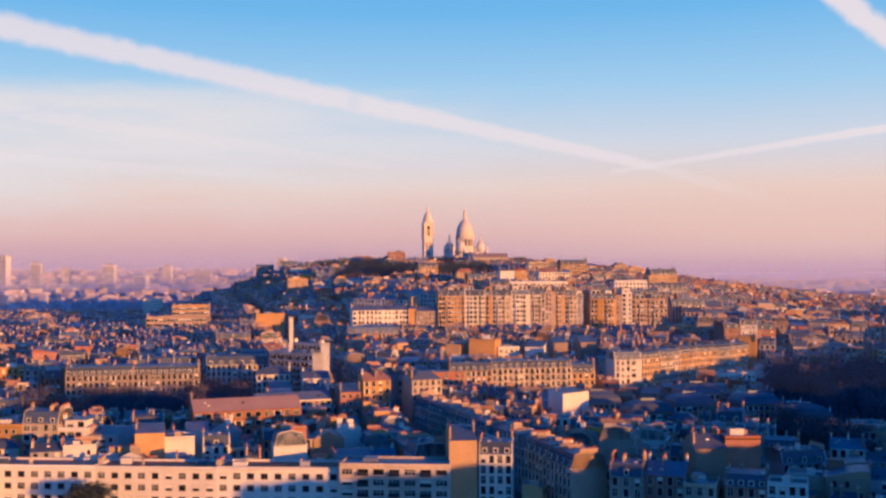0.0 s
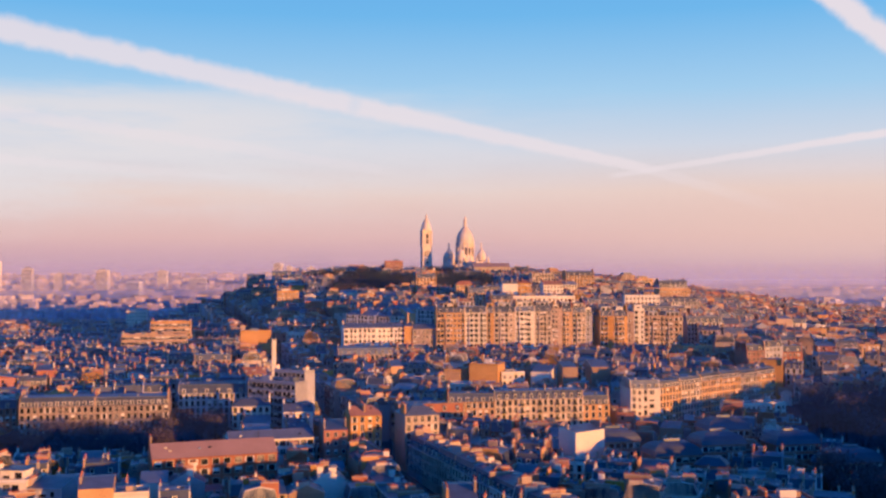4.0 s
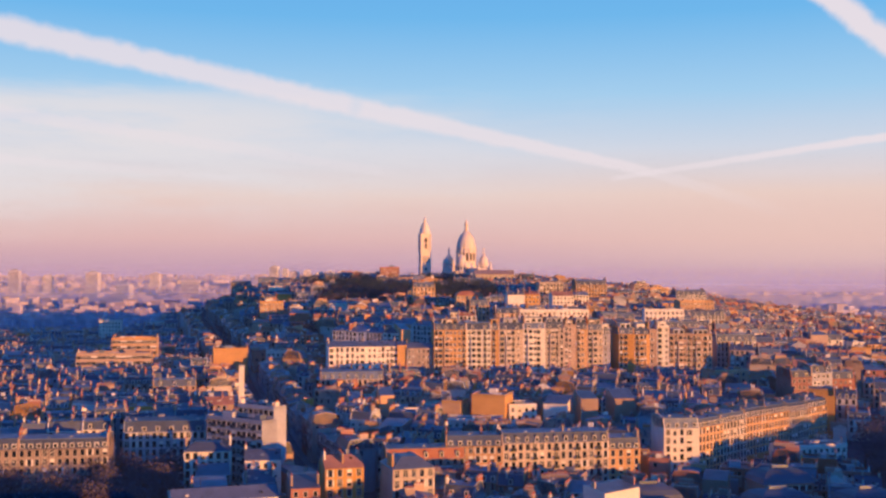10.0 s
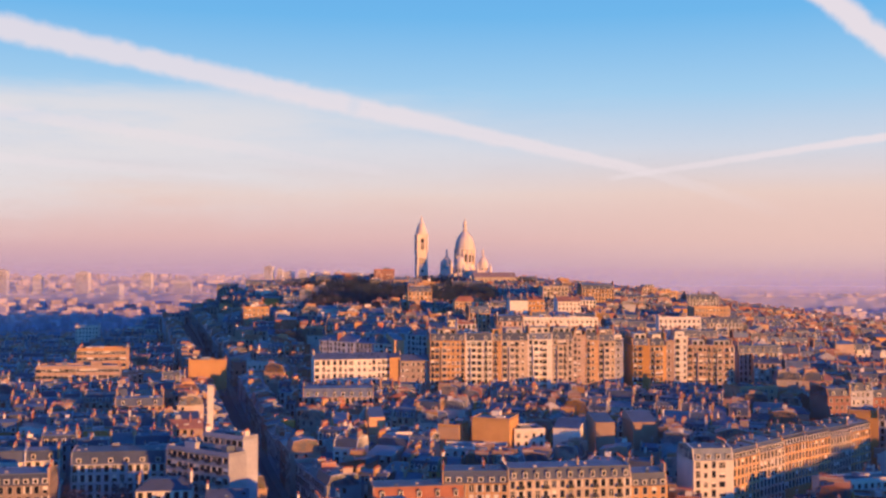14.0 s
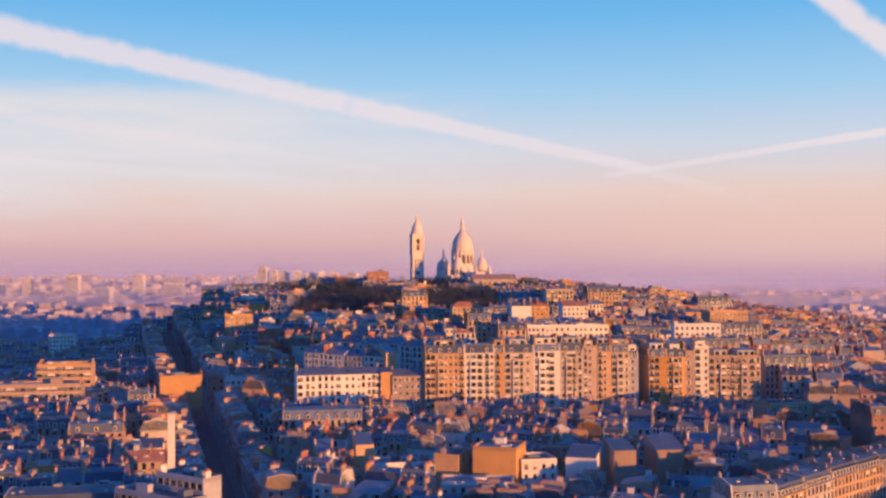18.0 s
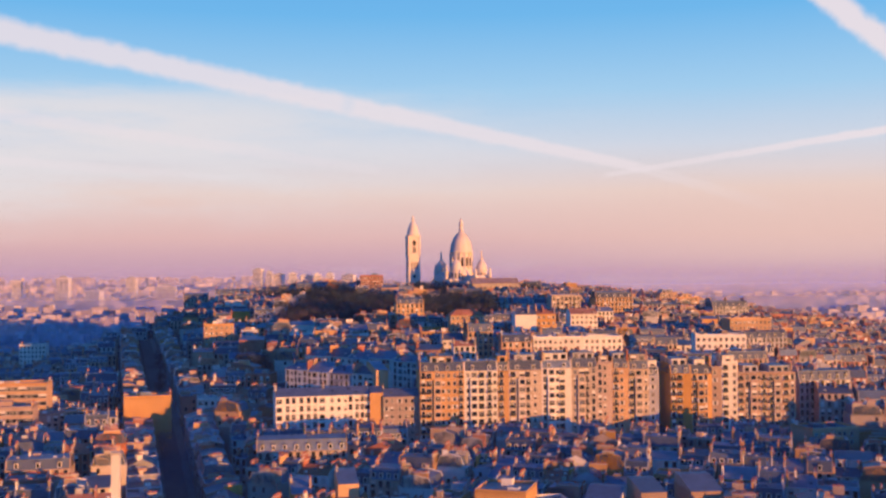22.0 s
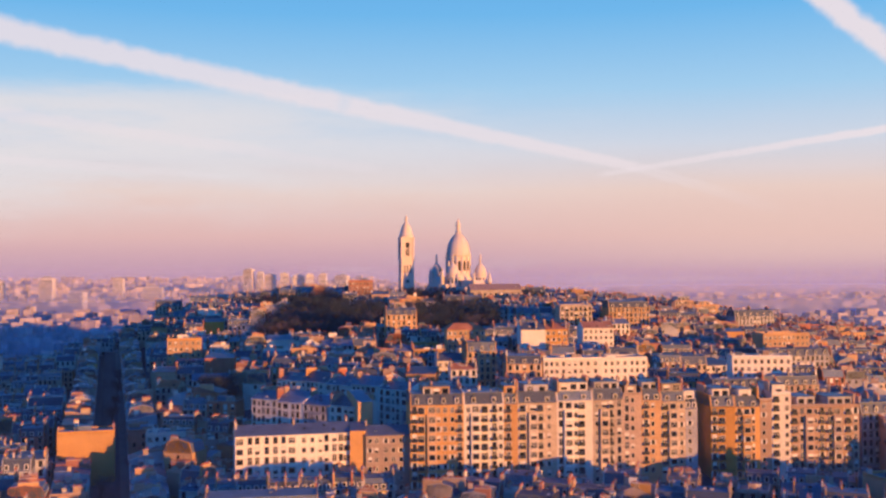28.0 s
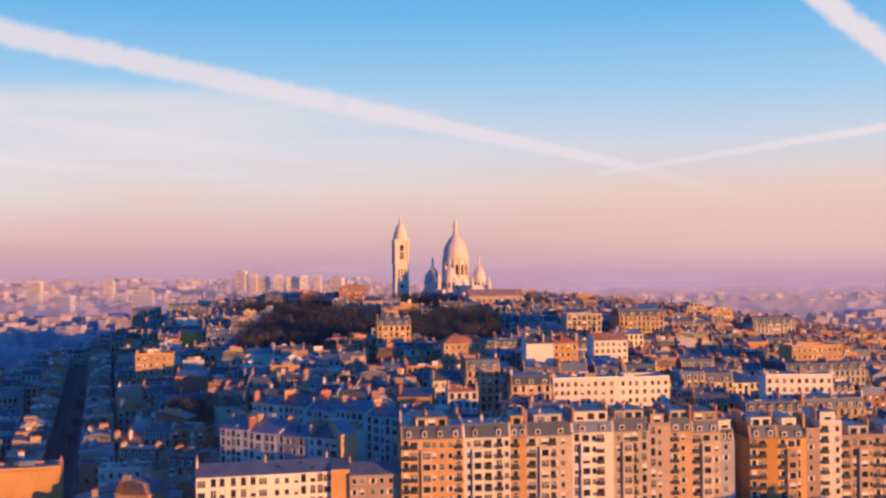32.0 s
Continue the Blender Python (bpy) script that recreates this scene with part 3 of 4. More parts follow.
    for k in range(ns):
        sx = (-w / 2 + 0.36, w / 2 - 0.36, rng.uniform(-w / 5, w / 5), rng.choice((-1, 1)) * (w / 2 - 0.36))[k % 4]
        part("chimney", STACKS[stack_kind if stack_kind is not None else rng.randrange(8)], root, pose(sx, d * rng.uniform(0.2, 0.8), top - 0.5))
        COUNT[0] += 1
    COUNT[0] += 3
    USED.append((x, y, w, d, rot))
    return root

USED = []

KERB = mat("pavement_stone", (0.14, 0.135, 0.13), vary=0.3)

def row(x0, y0, x1, y1, d, eave, **k):
    """A house whose front runs from (x0, y0) to (x1, y1), with its eaves at that height above datum."""
    cx, cy = (x0 + x1) / 2, (y0 + y1) / 2
    z = min(land(x0, y0), land(x1, y1), land(cx, cy))
    return house(cx, cy, math.hypot(x1 - x0, y1 - y0), d, eave - z, math.degrees(math.atan2(y1 - y0, x1 - x0)), z=z, **k)


def terrace(x0, y0, x1, y1, n, d, eave, walls, **k):
    """n attached houses along a line."""
    for i in range(n):
        a, b = i / n, (i + 1) / n
        row(x0 + (x1 - x0) * a, y0 + (y1 - y0) * a, x0 + (x1 - x0) * b, y0 + (y1 - y0) * b, d, eave + RNG.uniform(-0.5, 0.5), wall=walls[i % len(walls)], **k)

# ---- the quarter under the start of the flight ----
terrace(-175, 318, -31, 306, 4, 12, 26.8, [WHITE], roof="flat", cover=TILE, wins="parts", win="wide", bays=9, storey=3.4, stacks=6, stack_kind=6, label="long white rendered block with rows of small windows")
row(-152, 349, -138, 347.8, 12, 33.5, roof="flat", wall=OCHRE, columns=True, win="small", stacks=2, label="ochre rendered house with few small windows")
row(-138, 347.8, -126, 346.8, 12, 34.5, wall=STONE, columns=True, dormers=3)
row(-126, 346.8, -116, 345.9, 11, 32.5, roof="flat", wall=WHITE, columns=True, balconies=1, attic=0.7)
row(-116, 345.9, -106, 345, 11, 31, roof="shed", wall=GREY, win="wide", columns=True)
row(-31, 303, 0, 300, 12, 28.5, roof="flat", cover=ZINC, wall=STONE, wins="parts", win="band", bays=7, balconies=1, label="stone block with long balconies and flat zinc roof")
house(4, 306, 8, 14, 21, 4, roof="shed", wall=OCHRE, blank=True, wins="none", label="ochre blank party wall of a narrow house")
row(8.5, 306, 18, 305, 12, 31, wall=WHITE, wins="parts", dormers=3)
row(-86.7, 366, -51.7, 379, 13, 35.2, roof="gable", cover=FADED, wall=BRICK, wins="parts", win="wide", bays=11, stacks=1, label="long brick school building with faded low tiled roof")
row(-166, 467, -138, 472, 14, 38, wall=TAN, cover=SLATE, wins="parts", dormers=11, stacks=5, label="large tan stone apartment house with dormered slate mansard")
row(-138, 472, -110, 477, 14, 38, wall=TAN, cover=SLATE, wins="parts", dormers=11, stacks=5, label="large tan stone apartment house with dormered slate mansard")
row(-112, 500, -84, 504, 15, 39.5, wall=GREY, cover=SLATE, wins="parts", dormers=6, stacks=0, label="grey stone public building with big slate roof and dormers")
row(-83, 468, -68.5, 470, 11, 38, roof="hip", wall=WHITE, wins="parts", label="white rendered house with hipped slate roof")
# a white block; the grey render puts its shade into the wall colour
row(-82, 497, -60, 481, 7, 45.5, roof="flat", wall=GREY, win="wide", wins="parts", balconies=1, label="modern white terraced apartment block, greyed to show it in shade")
row(-71, 497, -57, 487, 6, 49.5, roof="flat", wall=GREY, win="wide", wins="parts", stacks=2, stack_kind=3)
row(-126, 590, -108, 594, 12, 46, wall=TAN)
row(-186, 668, -150, 675, 14, 54, roof="flat", wall=TAN, win="band", wins="parts")
row(-178, 700, -155, 703, 12, 60, roof="flat", wall=OCHRE, win="band", wins="parts")
row(-124, 704, -106, 709, 11, 54, roof="flat", wall=OCHRE, blank=True, wins="none", label="ochre blank end wall of a flat-roofed house")
row(-56, 617, -27, 621, 13, 46.5, wall=TAN, wins="parts", dormers=8, stacks=3, label="tan stone apartment house with dormers and balconies", balconies=2)
row(-74, 417, -46, 426, 11, 32.5, roof="gable", cover=ZINC, wall=WHITE, win="wide", shown=2, stacks=0, label="low hall with grey zinc pitched roof")
row(-61, 455, -50, 457, 11, 37.5, roof="gable", cover=ZINC, wall=WHITE, columns=True, win="small", stacks=1)
row(-42, 422, -34, 424, 13, 35.5, roof="shed", wall=BRICK, win="small", label="tall narrow brick house with sloping roof")
row(-34, 437, -23, 440, 12, 38.3, roof="gable", cover=TILE, wall=OCHRE, label="ochre house with rounded orange tiled roof")
row(-14, 432, -2, 436, 14, 39, roof="hip", cover=ZINC, wall=STONE, wins="parts", label="limestone corner house with zinc hipped roof")
row(12, 550, 25, 546, 14, 47, roof="flat", wall=OCHRE, blank=True, wins="none", label="large ochre blank party wall")
row(-19, 560, -4, 563, 12, 40, roof="flat", wall=WHITE, wins="parts", win="small", label="white rendered house with flat roof")
house(-23, 577, 6, 14, 18.5, 10, roof="shed", wall=OCHRE, blank=True, wins="none", label="orange blank party wall of a narrow house")
house(-36, 574, 6, 14, 17, 10, roof="shed", wall=OCHRE, blank=True, wins="none", label="orange blank party wall of a narrow house")
row(2, 533, 23, 531, 11, 39.5, roof="flat", wall=WHITE, wins="parts", win="small", label="low white house with flat roof")
row(-18, 474, 8, 479, 13, 34.5, wall=TAN, cover=TILE, dormers=5, wins="parts", label="tan house with tiled mansard and round dormers")
row(1.5, 480, 20.5, 481, 13, 38, wall=OCHRE, dormers=6, wins="parts", stacks=3, label="ochre stone apartment house with dormered mansard roof")
row(20.5, 481, 57, 487, 13, 38.8, wall=STONE, dormers=11, wins="parts", stacks=3, balconies=2, label="limestone apartment house with dormered mansard roof")
row(57, 487, 68, 489, 13, 36, wall=OCHRE, dormers=4, wins="parts", stacks=2, label="lower ochre apartment house with dormered mansard roof")
row(27, 549, 38, 551, 12, 43, roof="flat", wall=WHITE, win="small")
house(60, 556, 7, 14, 21, 6, roof="shed", wall=TAN, blank=True, wins="none", label="tall tan blank party wall")
house(74.5, 557, 9, 14, 21, 6, roof="shed", wall=TAN, blank=True, wins="none", label="tall tan blank party wall")
row(79.5, 505, 92.5, 507, 14, 40.4, roof="mansard", wall=WHITE, dormers=4, stacks=2, columns=True, label="white corner house with tall windows at the head of a terrace")
terrace(92.5, 508, 164, 578, 6, 13, 40.4, [OCHRE, STONE, OCHRE, OCHRE, STONE, OCHRE], dormers=8, stacks=4, stack_kind=0, label="limestone apartment house in a long mansarded terrace")
row(132, 640, 150, 645, 13, 48.5, roof="flat", wall=OCHRE, columns=True, win="small", label="ochre rendered house with flat roof and lit end")
row(158, 606, 168, 608, 14, 49, wall=BRICK, columns=True, win="small", stacks=4, label="tall dark brick house above the roofs")
row(168, 608, 178, 610, 14, 51, wall=GREY, columns=True, win="small", stacks=4, label="tall grey house above the roofs")
row(178, 610, 189, 612, 14, 48, wall=BRICK, columns=True, win="small", stacks=4, label="tall dark brick house above the roofs")
row(45.5, 421, 57, 431, 8, 34.5, roof="shed", wall=WHITE, blank=True, wins="none", label="blank white end wall of a low house")
row(78, 303, 88, 303, 11, 35.5, roof="flat", wall=BRICK, blank=True, wins="none", label="red brick blank party wall")
row(69, 301, 78, 302, 11, 33, roof="gable", wall=TAN, blank=True, wins="none", label="beige gable wall of a small house")
row(96, 309, 110, 312, 11, 27, wall=GREY, dormers=3)
for hx, hy, hr in ((63, 438, 12), (79, 411, 12), (110, 462, 12), (127, 433, 12), (136, 400, 12), (100, 432, 12)):
    house(hx, hy, 17, 12, 10.0, hr, roof="domed", cover=SLATE, wall=BRICK, win="wide", stacks=0, shown=2, label="brick hospital pavilion with curved slate roof", name="hospital_pavilion", group="hospital pavilions")
row(124, 511, 150, 519, 9, 32.5, roof="flat", cover=ZINC, wall=WHITE, wins="parts", win="small", label="low white hospital wing with a row of windows")

terrace(-13, 429, 33, 292, 9, 11, 29.5, [GREY, STONE, TAN, STONE, GREY, WHITE], dormers=4, stacks=3, cover=SLATE, label="grey stone house with mansard roof along a narrow street")

# ---- the lit blocks on the slope ----
row(-4, 676, 12.8, 677.8, 16, 66.5, wall=OCHRE, wins="parts", columns=True, balconies=1, dormers=4, stacks=3, attic=0.5, label="tall ochre apartment building with iron balconies")
BLOCK = ((12.8, 25.6, WHITE, 0, 66.5, "mansard"), (25.6, 30, OCHRE, 0, 66.3, "mansard"), (30, 42.7, STONE, 1, 66.5, "mansard"), (42.7, 54.3, WHITE, 1, 67, "mansard"), (54.3, 64.2, STONE, 1, 67, "mansard"), (64.2, 70.5, TAN, 0, 68.3, "flat"), (70.5, 77, OCHRE, 1, 66.5, "mansard"), (77, 85, STONE, 1, 66, "mansard"), (85, 89, GREY, 1, 63.5, "mansard"))
for bx0, bx1, bw, bb, be, br in BLOCK:
    row(bx0, 677.8 + (bx0 - 12.8) * 0.128, bx1, 677.8 + (bx1 - 12.8) * 0.128, 15, be, wall=bw, columns=True, balconies=1, roof=br, dormers=2, stacks=3, attic=RNG.choice((0, 0.6, 0.8)), label="tall " + WALL_WORD[bw.name] + " apartment building in a sunlit row")
BLOCK2 = ((93.8, 102, OCHRE, 0, 63.8, "mansard"), (102, 110.4, OCHRE, 1, 63.5, "mansard"), (110.4, 114.5, TAN, 0, 65.5, "flat"), (114.5, 121, WHITE, 1, 67.5, "flat"), (121, 133, TAN, 1, 63.2, "flat"), (133, 144.6, TAN, 1, 63.0, "flat"))
for bx0, bx1, bw, bb, be, br in BLOCK2:
    row(bx0, 689 + (bx0 - 93) * 0.11, bx1, 689 + (bx1 - 93) * 0.11, 15, be, wall=bw, wins="parts", win="wide" if bw is WHITE else "tall", columns=True, balconies=1, roof=br, dormers=2, stacks=2, attic=RNG.choice((0, 0.5, 0.7)), label="tall " + WALL_WORD[bw.name] + " apartment building on the slope")
row(150, 706, 173, 711, 12, 59, wall=GREY, dormers=6, wins="parts")
row(-57.8, 671, -23, 679, 12, 57.8, roof="gable", cover=ZINC, wall=WHITE, columns=True, win="tall", stacks=5, stack_kind=6, label="long white rendered house with low zinc roof and chimneys", storey=3.1)
row(-23, 677.5, -18, 678, 10, 58.5, roof="shed", wall=OCHRE, blank=True, wins="none", label="ochre end wall joined to a white house")
row(-18, 677, -4.2, 678.5, 12, 57, roof="gable", cover=ZINC, wall=TAN, columns=True, win="small", stacks=1)
house(-19, 692, 5, 14, 65.8 - land(-19, 692), 20, roof="shed", wall=OCHRE, blank=True, wins="none", label="orange blank chimney gable")
terrace(-61, 720, -22, 695, 4, 12, 63.5, [WHITE, WHITE, GREY], roof="gable", cover=ZINC, columns=True, win="tall", storey=2.8, stacks=2)
terrace(-58, 762, -6, 717, 5, 12, 66.8, [WHITE], roof="gable", cover=ZINC, columns=True, win="tall", storey=2.8, stacks=2)
row(46.5, 759, 70, 762, 12, 73.5, roof="flat", wall=WHITE, wins="parts", win="small", columns=True, label="white rendered apartment block on the hillside")
row(70, 762, 88.4, 765, 12, 73.4, roof="flat", wall=WHITE, wins="parts", win="small", columns=True, label="white rendered apartment block on the hillside")
row(32, 758, 46, 759, 12, 72, wall=OCHRE, dormers=3)
row(17, 770, 29, 772, 12, 76, wall=OCHRE, dormers=3, wins="parts")
row(10, 747, 20, 748, 9, 71, roof="gable", cover=TILE, wall=WHITE)
row(108, 739, 128, 742, 10, 64.2, cover=SLATE, wall=GREY, dormers=6, stacks=3, label="grey apartment house with slate mansard on the hillside")
row(128, 742, 150, 746, 10, 64.6, cover=SLATE, wall=TAN, dormers=6, stacks=4, label="tan apartment house with mansard on the hillside")
row(156, 842, 192, 848, 10, 67.5, cover=SLATE, wall=GREY, dormers=8, stacks=4, label="grey apartment house with slate mansard on the hillside")
row(121, 760, 144, 759, 10, 74, roof="flat", wall=WHITE, wins="parts", win="small", label="long low white house on the hillside")
row(-126, 863, -110, 866, 14, 75.5, roof="flat", wall=OCHRE, wins="parts", win="small", label="tall ochre apartment block with flat roof")
row(-106, 867, -97, 869, 14, 72, roof="flat", wall=GREY, wins="parts", win="small")
row(-100, 800, -84, 803, 10, 62, roof="gable", wall=WHITE, wins="parts", label="white house beside a large tree")
terrace(-62, 645, -8, 652, 6, 9, 45.6, [TAN, GREY, STONE], dormers=4, stacks=3, shown=2, label="stone house with mansard roof and dormers below a white house")
row(-97, 715, -82, 718, 10, 52, roof="flat", wall=WHITE, wins="parts", win="small")
row(74, 932, 92, 934, 14, 88.5, roof="flat", wall=STONE, wins="parts", balconies=1, label="limestone apartment house with rows of balconies")
row(104, 950, 128, 953, 14, 87, wall=OCHRE, wins="parts", dormers=5)
row(-21, 902, -5, 904, 14, 85.5, wall=OCHRE, wins="parts", dormers=4, label="ochre apartment house standing alone below the church")
row(-58, 1128, -40, 1130, 14, 101, roof="flat", wall=BRICK, win="small", wins="parts", label="red brick block on the hilltop")
row(-88, 1157, -70, 1160, 12, 91, wall=TAN)
row(-112, 1150, -96, 1153, 12, 92, wall=OCHRE)

row(76, 856, 91, 858, 11, 80.5, roof="gable", cover=TILE, wall=WHITE, wins="parts", win="small", label="white house with tiled roof on the hillside")
row(43, 820, 54, 821, 11, 82, roof="gable", cover=ZINC, wall=WHITE, blank=True, wins="none", label="white gabled house with a bare wall")
row(54, 821, 64, 822, 11, 82, roof="gable", cover=TILE, wall=OCHRE, wins="parts", win="small", label="ochre house with tiled roof on the hillside")
row(10, 840, 28, 842, 12, 81, roof="hip", cover=TILE, wall=OCHRE, wins="parts", win="small", label="ochre house with hipped tiled roof on the hillside")
row(5, 775, 15, 776, 10, 72, roof="gable", cover=ZINC, wall=WHITE, win="small")
row(176, 1100, 190, 1102, 14, 86, roof="flat", wall=TAN, attic=0.6, columns=True, label="tan stepped apartment block on the skyline")
row(190, 1102, 208, 1105, 14, 82.5, roof="flat", wall=OCHRE, columns=True, attic=0.4, label="ochre stepped apartment block on the skyline")
row(199, 1030, 226, 1035, 13, 78, wall=GREY, dormers=6, stacks=4, wins="parts", label="grey apartment house with dark mansard roof on the skyline")
row(165, 862, 189, 866, 12, 76.5, roof="flat", wall=OCHRE, win="small", wins="parts", label="long low ochre house on the hillside")
row(277, 1055, 295, 1058, 12, 65, roof="flat", wall=OCHRE, win="small", wins="parts")
row(-166, 1088, -148, 1091, 12, 88, wall=GREY, dormers=4, stacks=3, label="large grey house on the edge of the hill")
row(-192, 1096, -174, 1099, 12, 84.5, wall=TAN, dormers=4, stacks=2, label="large tan house on the edge of the hill")
row(-281, 1000, -264, 1003, 12, 56, roof="flat", wall=WHITE, win="small", wins="parts", label="white house below the edge of the hill")
row(96, 905, 108, 908, 11, 80, roof="gable", cover=ZINC, wall=WHITE)

# ---- tall factory chimney ----
s = Solid()
s.box(-1.0, 1.0, -1.0, 1.0, 0, 59.7 - land(-77.5, 537), WHITE)
s.box(-1.12, 1.12, -1.12, 1.12, 59.4 - land(-77.5, 537), 60.1 - land(-77.5, 537), TRIM)
thing("chimney", s, pose(-77.5, 537.6, land(-77.5, 537), 0, 0, 8), "tall square white chimney above the roofs", "chimney")

# ---- basilica on the hilltop ----
def dome_profile(r, z0, h, lantern):
    """Egg-shaped dome with a lantern on top."""
    prof = [(r * 1.08, z0), (r * 1.08, z0 + 0.05 * h)]
    for k in range(9):
        a = k / 8
        prof.append((r * (1.0 - a ** 2.3 * 0.86), z0 + h * (0.05 + 0.80 * a)))
    zt = prof[-1][1]
    lr = r * 0.17
    prof += [(lr * 1.5, zt), (lr * 1.5, zt + lantern * 0.08), (lr, zt + lantern * 0.1), (lr, zt + lantern * 0.45), (lr * 1.3, zt + lantern * 0.48), (lr * 0.8, zt + lantern * 0.7), (0.12, zt + lantern), (0.0, zt + lantern)]
    return prof

def arcade(solid, r, z0, h, n, m, w=0.55):
    """Flat dark arches round a drum: glass panes, or openings with their shade painted."""
    for k in range(n):
        a = 2 * math.pi * (k + 0.5) / n
        c, q = math.cos(a), math.sin(a)
        v = []
        for dx, dz in ((-w, 0), (w, 0), (w, h * 0.75), (w * 0.6, h * 0.93), (0, h), (-w * 0.6, h * 0.93), (-w, h * 0.75)):
            v.append((c * (r + 0.06) - q * dx, q * (r + 0.06) + c * dx, z0 + dz))
        solid.add(v, [tuple(range(7))], m)

def basilica():
    gz = 84
    base = Solid()
    base.box(-15, 15, -34, 26, -12, 12, CHURCH)
    base.box(-20, 20, -14, 14, -12, 14, CHURCH)
    root = thing("basilica", base, pose(24, 1180, gz, 0, 0, 30), "white travertine basilica with domes and bell tower on the hilltop", "church")
    nave = Solid()
    nave.profile([(-34, 12), (-30, 17), (26, 17), (26, 12)], -8, 8, CHURCH)
    nave.profile([(-10, 12), (0, 19), (10, 12)], -20, 20, CHURCH)
    part("nave_roof", nave, root)
    for sx in (-1, 1):
        for k in range(6):
            bt = Solid()
            bt.box(sx * 15 - 0.6, sx * 15 + 0.6, -32 + k * 10, -30.4 + k * 10, -12, 11, CHURCH)
            part("buttress", bt, root)
    drum = Solid()
    drum.lathe([(11.0, 12), (11.0, 19), (9.9, 19.3), (9.9, 22), (9.2, 22.3), (9.2, 35.5), (9.9, 36.0), (9.9, 37.2), (9.0, 37.5)], CHURCH, n=28)
    drum_ob = part("drum", drum, root)
    opening = Solid()
    arcade(opening, 9.2, 24.5, 8.0, 1, OPENING_SHADE, 0.95)
    arch = opening.mesh("arched_opening")
    for k in range(14):
        part("arched_opening", arch, drum_ob, pose(0, 0, 0, 0, 0, 360 * k / 14 - 180 + 180 / 14))
    for k in range(14):
        a = 2 * math.pi * k / 14
        col = Solid()
        col.lathe([(0.55, 22), (0.46, 33.5), (0.75, 34.6), (0.75, 35.5)], CHURCH, n=6, cx=9.6 * math.cos(a), cy=9.6 * math.sin(a))
        part("column", col, root)
    d = Solid()
    d.lathe(dome_profile(9.2, 37.5, 20, 11.5), CHURCH, n=32)
    arcade(d, 9.72, 37.6, 0.85, 26, GLASS, 0.4)
    dome = part("main_dome", d, root)
    for k in range(14):
        a = 2 * math.pi * k / 14
        rb = Solid()
        rib = [(9.3 * (1.0 - t ** 2.3 * 0.86) + 0.12, 37.5 + 20 * (0.05 + 0.8 * t)) for t in (0, 0.25, 0.5, 0.7, 0.85)]
        c, q = math.cos(a), math.sin(a)
        for (r0, z0), (r1, z1) in zip(rib, rib[1:]):
            rb.add([(c * r0 - q * 0.25, q * r0 + c * 0.25, z0), (c * r0 + q * 0.25, q * r0 - c * 0.25, z0), (c * r1 + q * 0.25, q * r1 - c * 0.25, z1), (c * r1 - q * 0.25, q * r1 + c * 0.25, z1)], [(0, 1, 2, 3)], CHURCH)
        part("rib", rb, dome)
    sd = Solid()
    sd.lathe([(5.2, 8), (5.2, 14), (4.7, 14.3), (4.7, 20.6), (5.2, 21), (5.2, 22)], CHURCH, n=18)
    arcade(sd, 4.7, 15, 4.2, 10, GLASS, 0.6)
    sd.lathe(dome_profile(4.6, 22, 10, 7.5), CHURCH, n=18)
    small = sd.mesh("small_dome")
    for px, py in ((12.5, 12.5), (12.5, -12.5), (-12.5, 12.5), (-12.5, -12.5)):
        part("small_dome", small, root, pose(px, py, 0))
    for px, py, hh in ((7, -34, 24), (-7, -34, 24), (-20, -9, 27), (-20, 9, 27), (-11, -4, 33)):
        t = Solid()
        t.lathe([(1.5, 8), (1.5, hh - 8), (1.8, hh - 7.8), (1.8, hh - 7.0), (1.4, hh - 6.8), (0.9, hh - 3), (0.1, hh)], CHURCH, n=10, cx=px, cy=py)
        part("turret", t, root)
    g = Solid()
    g.profile([(-8, -2), (-8, 14), (0, 20), (8, 14), (8, -2)], -22, -12, CHURCH)
    for k in (-4.5, 0, 4.5):
        g.box(-22.1, -22.0, k - 1.1, k + 1.1, 5, 12, GLASS)
    part("transept", g, root)
    tower = Solid()
    a = 5.6
    tower.box(-a, a, -a, a, -14, 24, CHURCH)
    tower.box(-a - 0.4, a + 0.4, -a - 0.4, a + 0.4, 24, 25, CHURCH)
    tower.box(-a + 0.2, a - 0.2, -a + 0.2, a - 0.2, 25, 38, CHURCH)
    tower.box(-a - 0.5, a + 0.5, -a - 0.5, a + 0.5, 38, 39.2, CHURCH)
    tower.box(-a + 0.5, a - 0.5, -a + 0.5, a - 0.5, 39.2, 55, CHURCH)
    for sx in (-1, 1):
        for sy in (-1, 1):
            tower.box(sx * 5.0 - 0.8, sx * 5.0 + 0.8, sy * 5.0 - 0.8, sy * 5.0 + 0.8, 39.2, 55, CHURCH)
    tower.box(-a - 0.5, a + 0.5, -a - 0.5, a + 0.5, 55, 56.4, CHURCH)
    tower.lathe([(5.9, 56.4), (5.9, 58.5), (5.5, 59), (4.8, 62), (3.7, 65), (2.4, 67.4), (1.7, 67.6), (1.7, 68.2), (1.15, 68.4), (1.15, 71.0), (1.35, 71.4), (0.5, 73.2), (0, 75)], CHURCH, n=18)
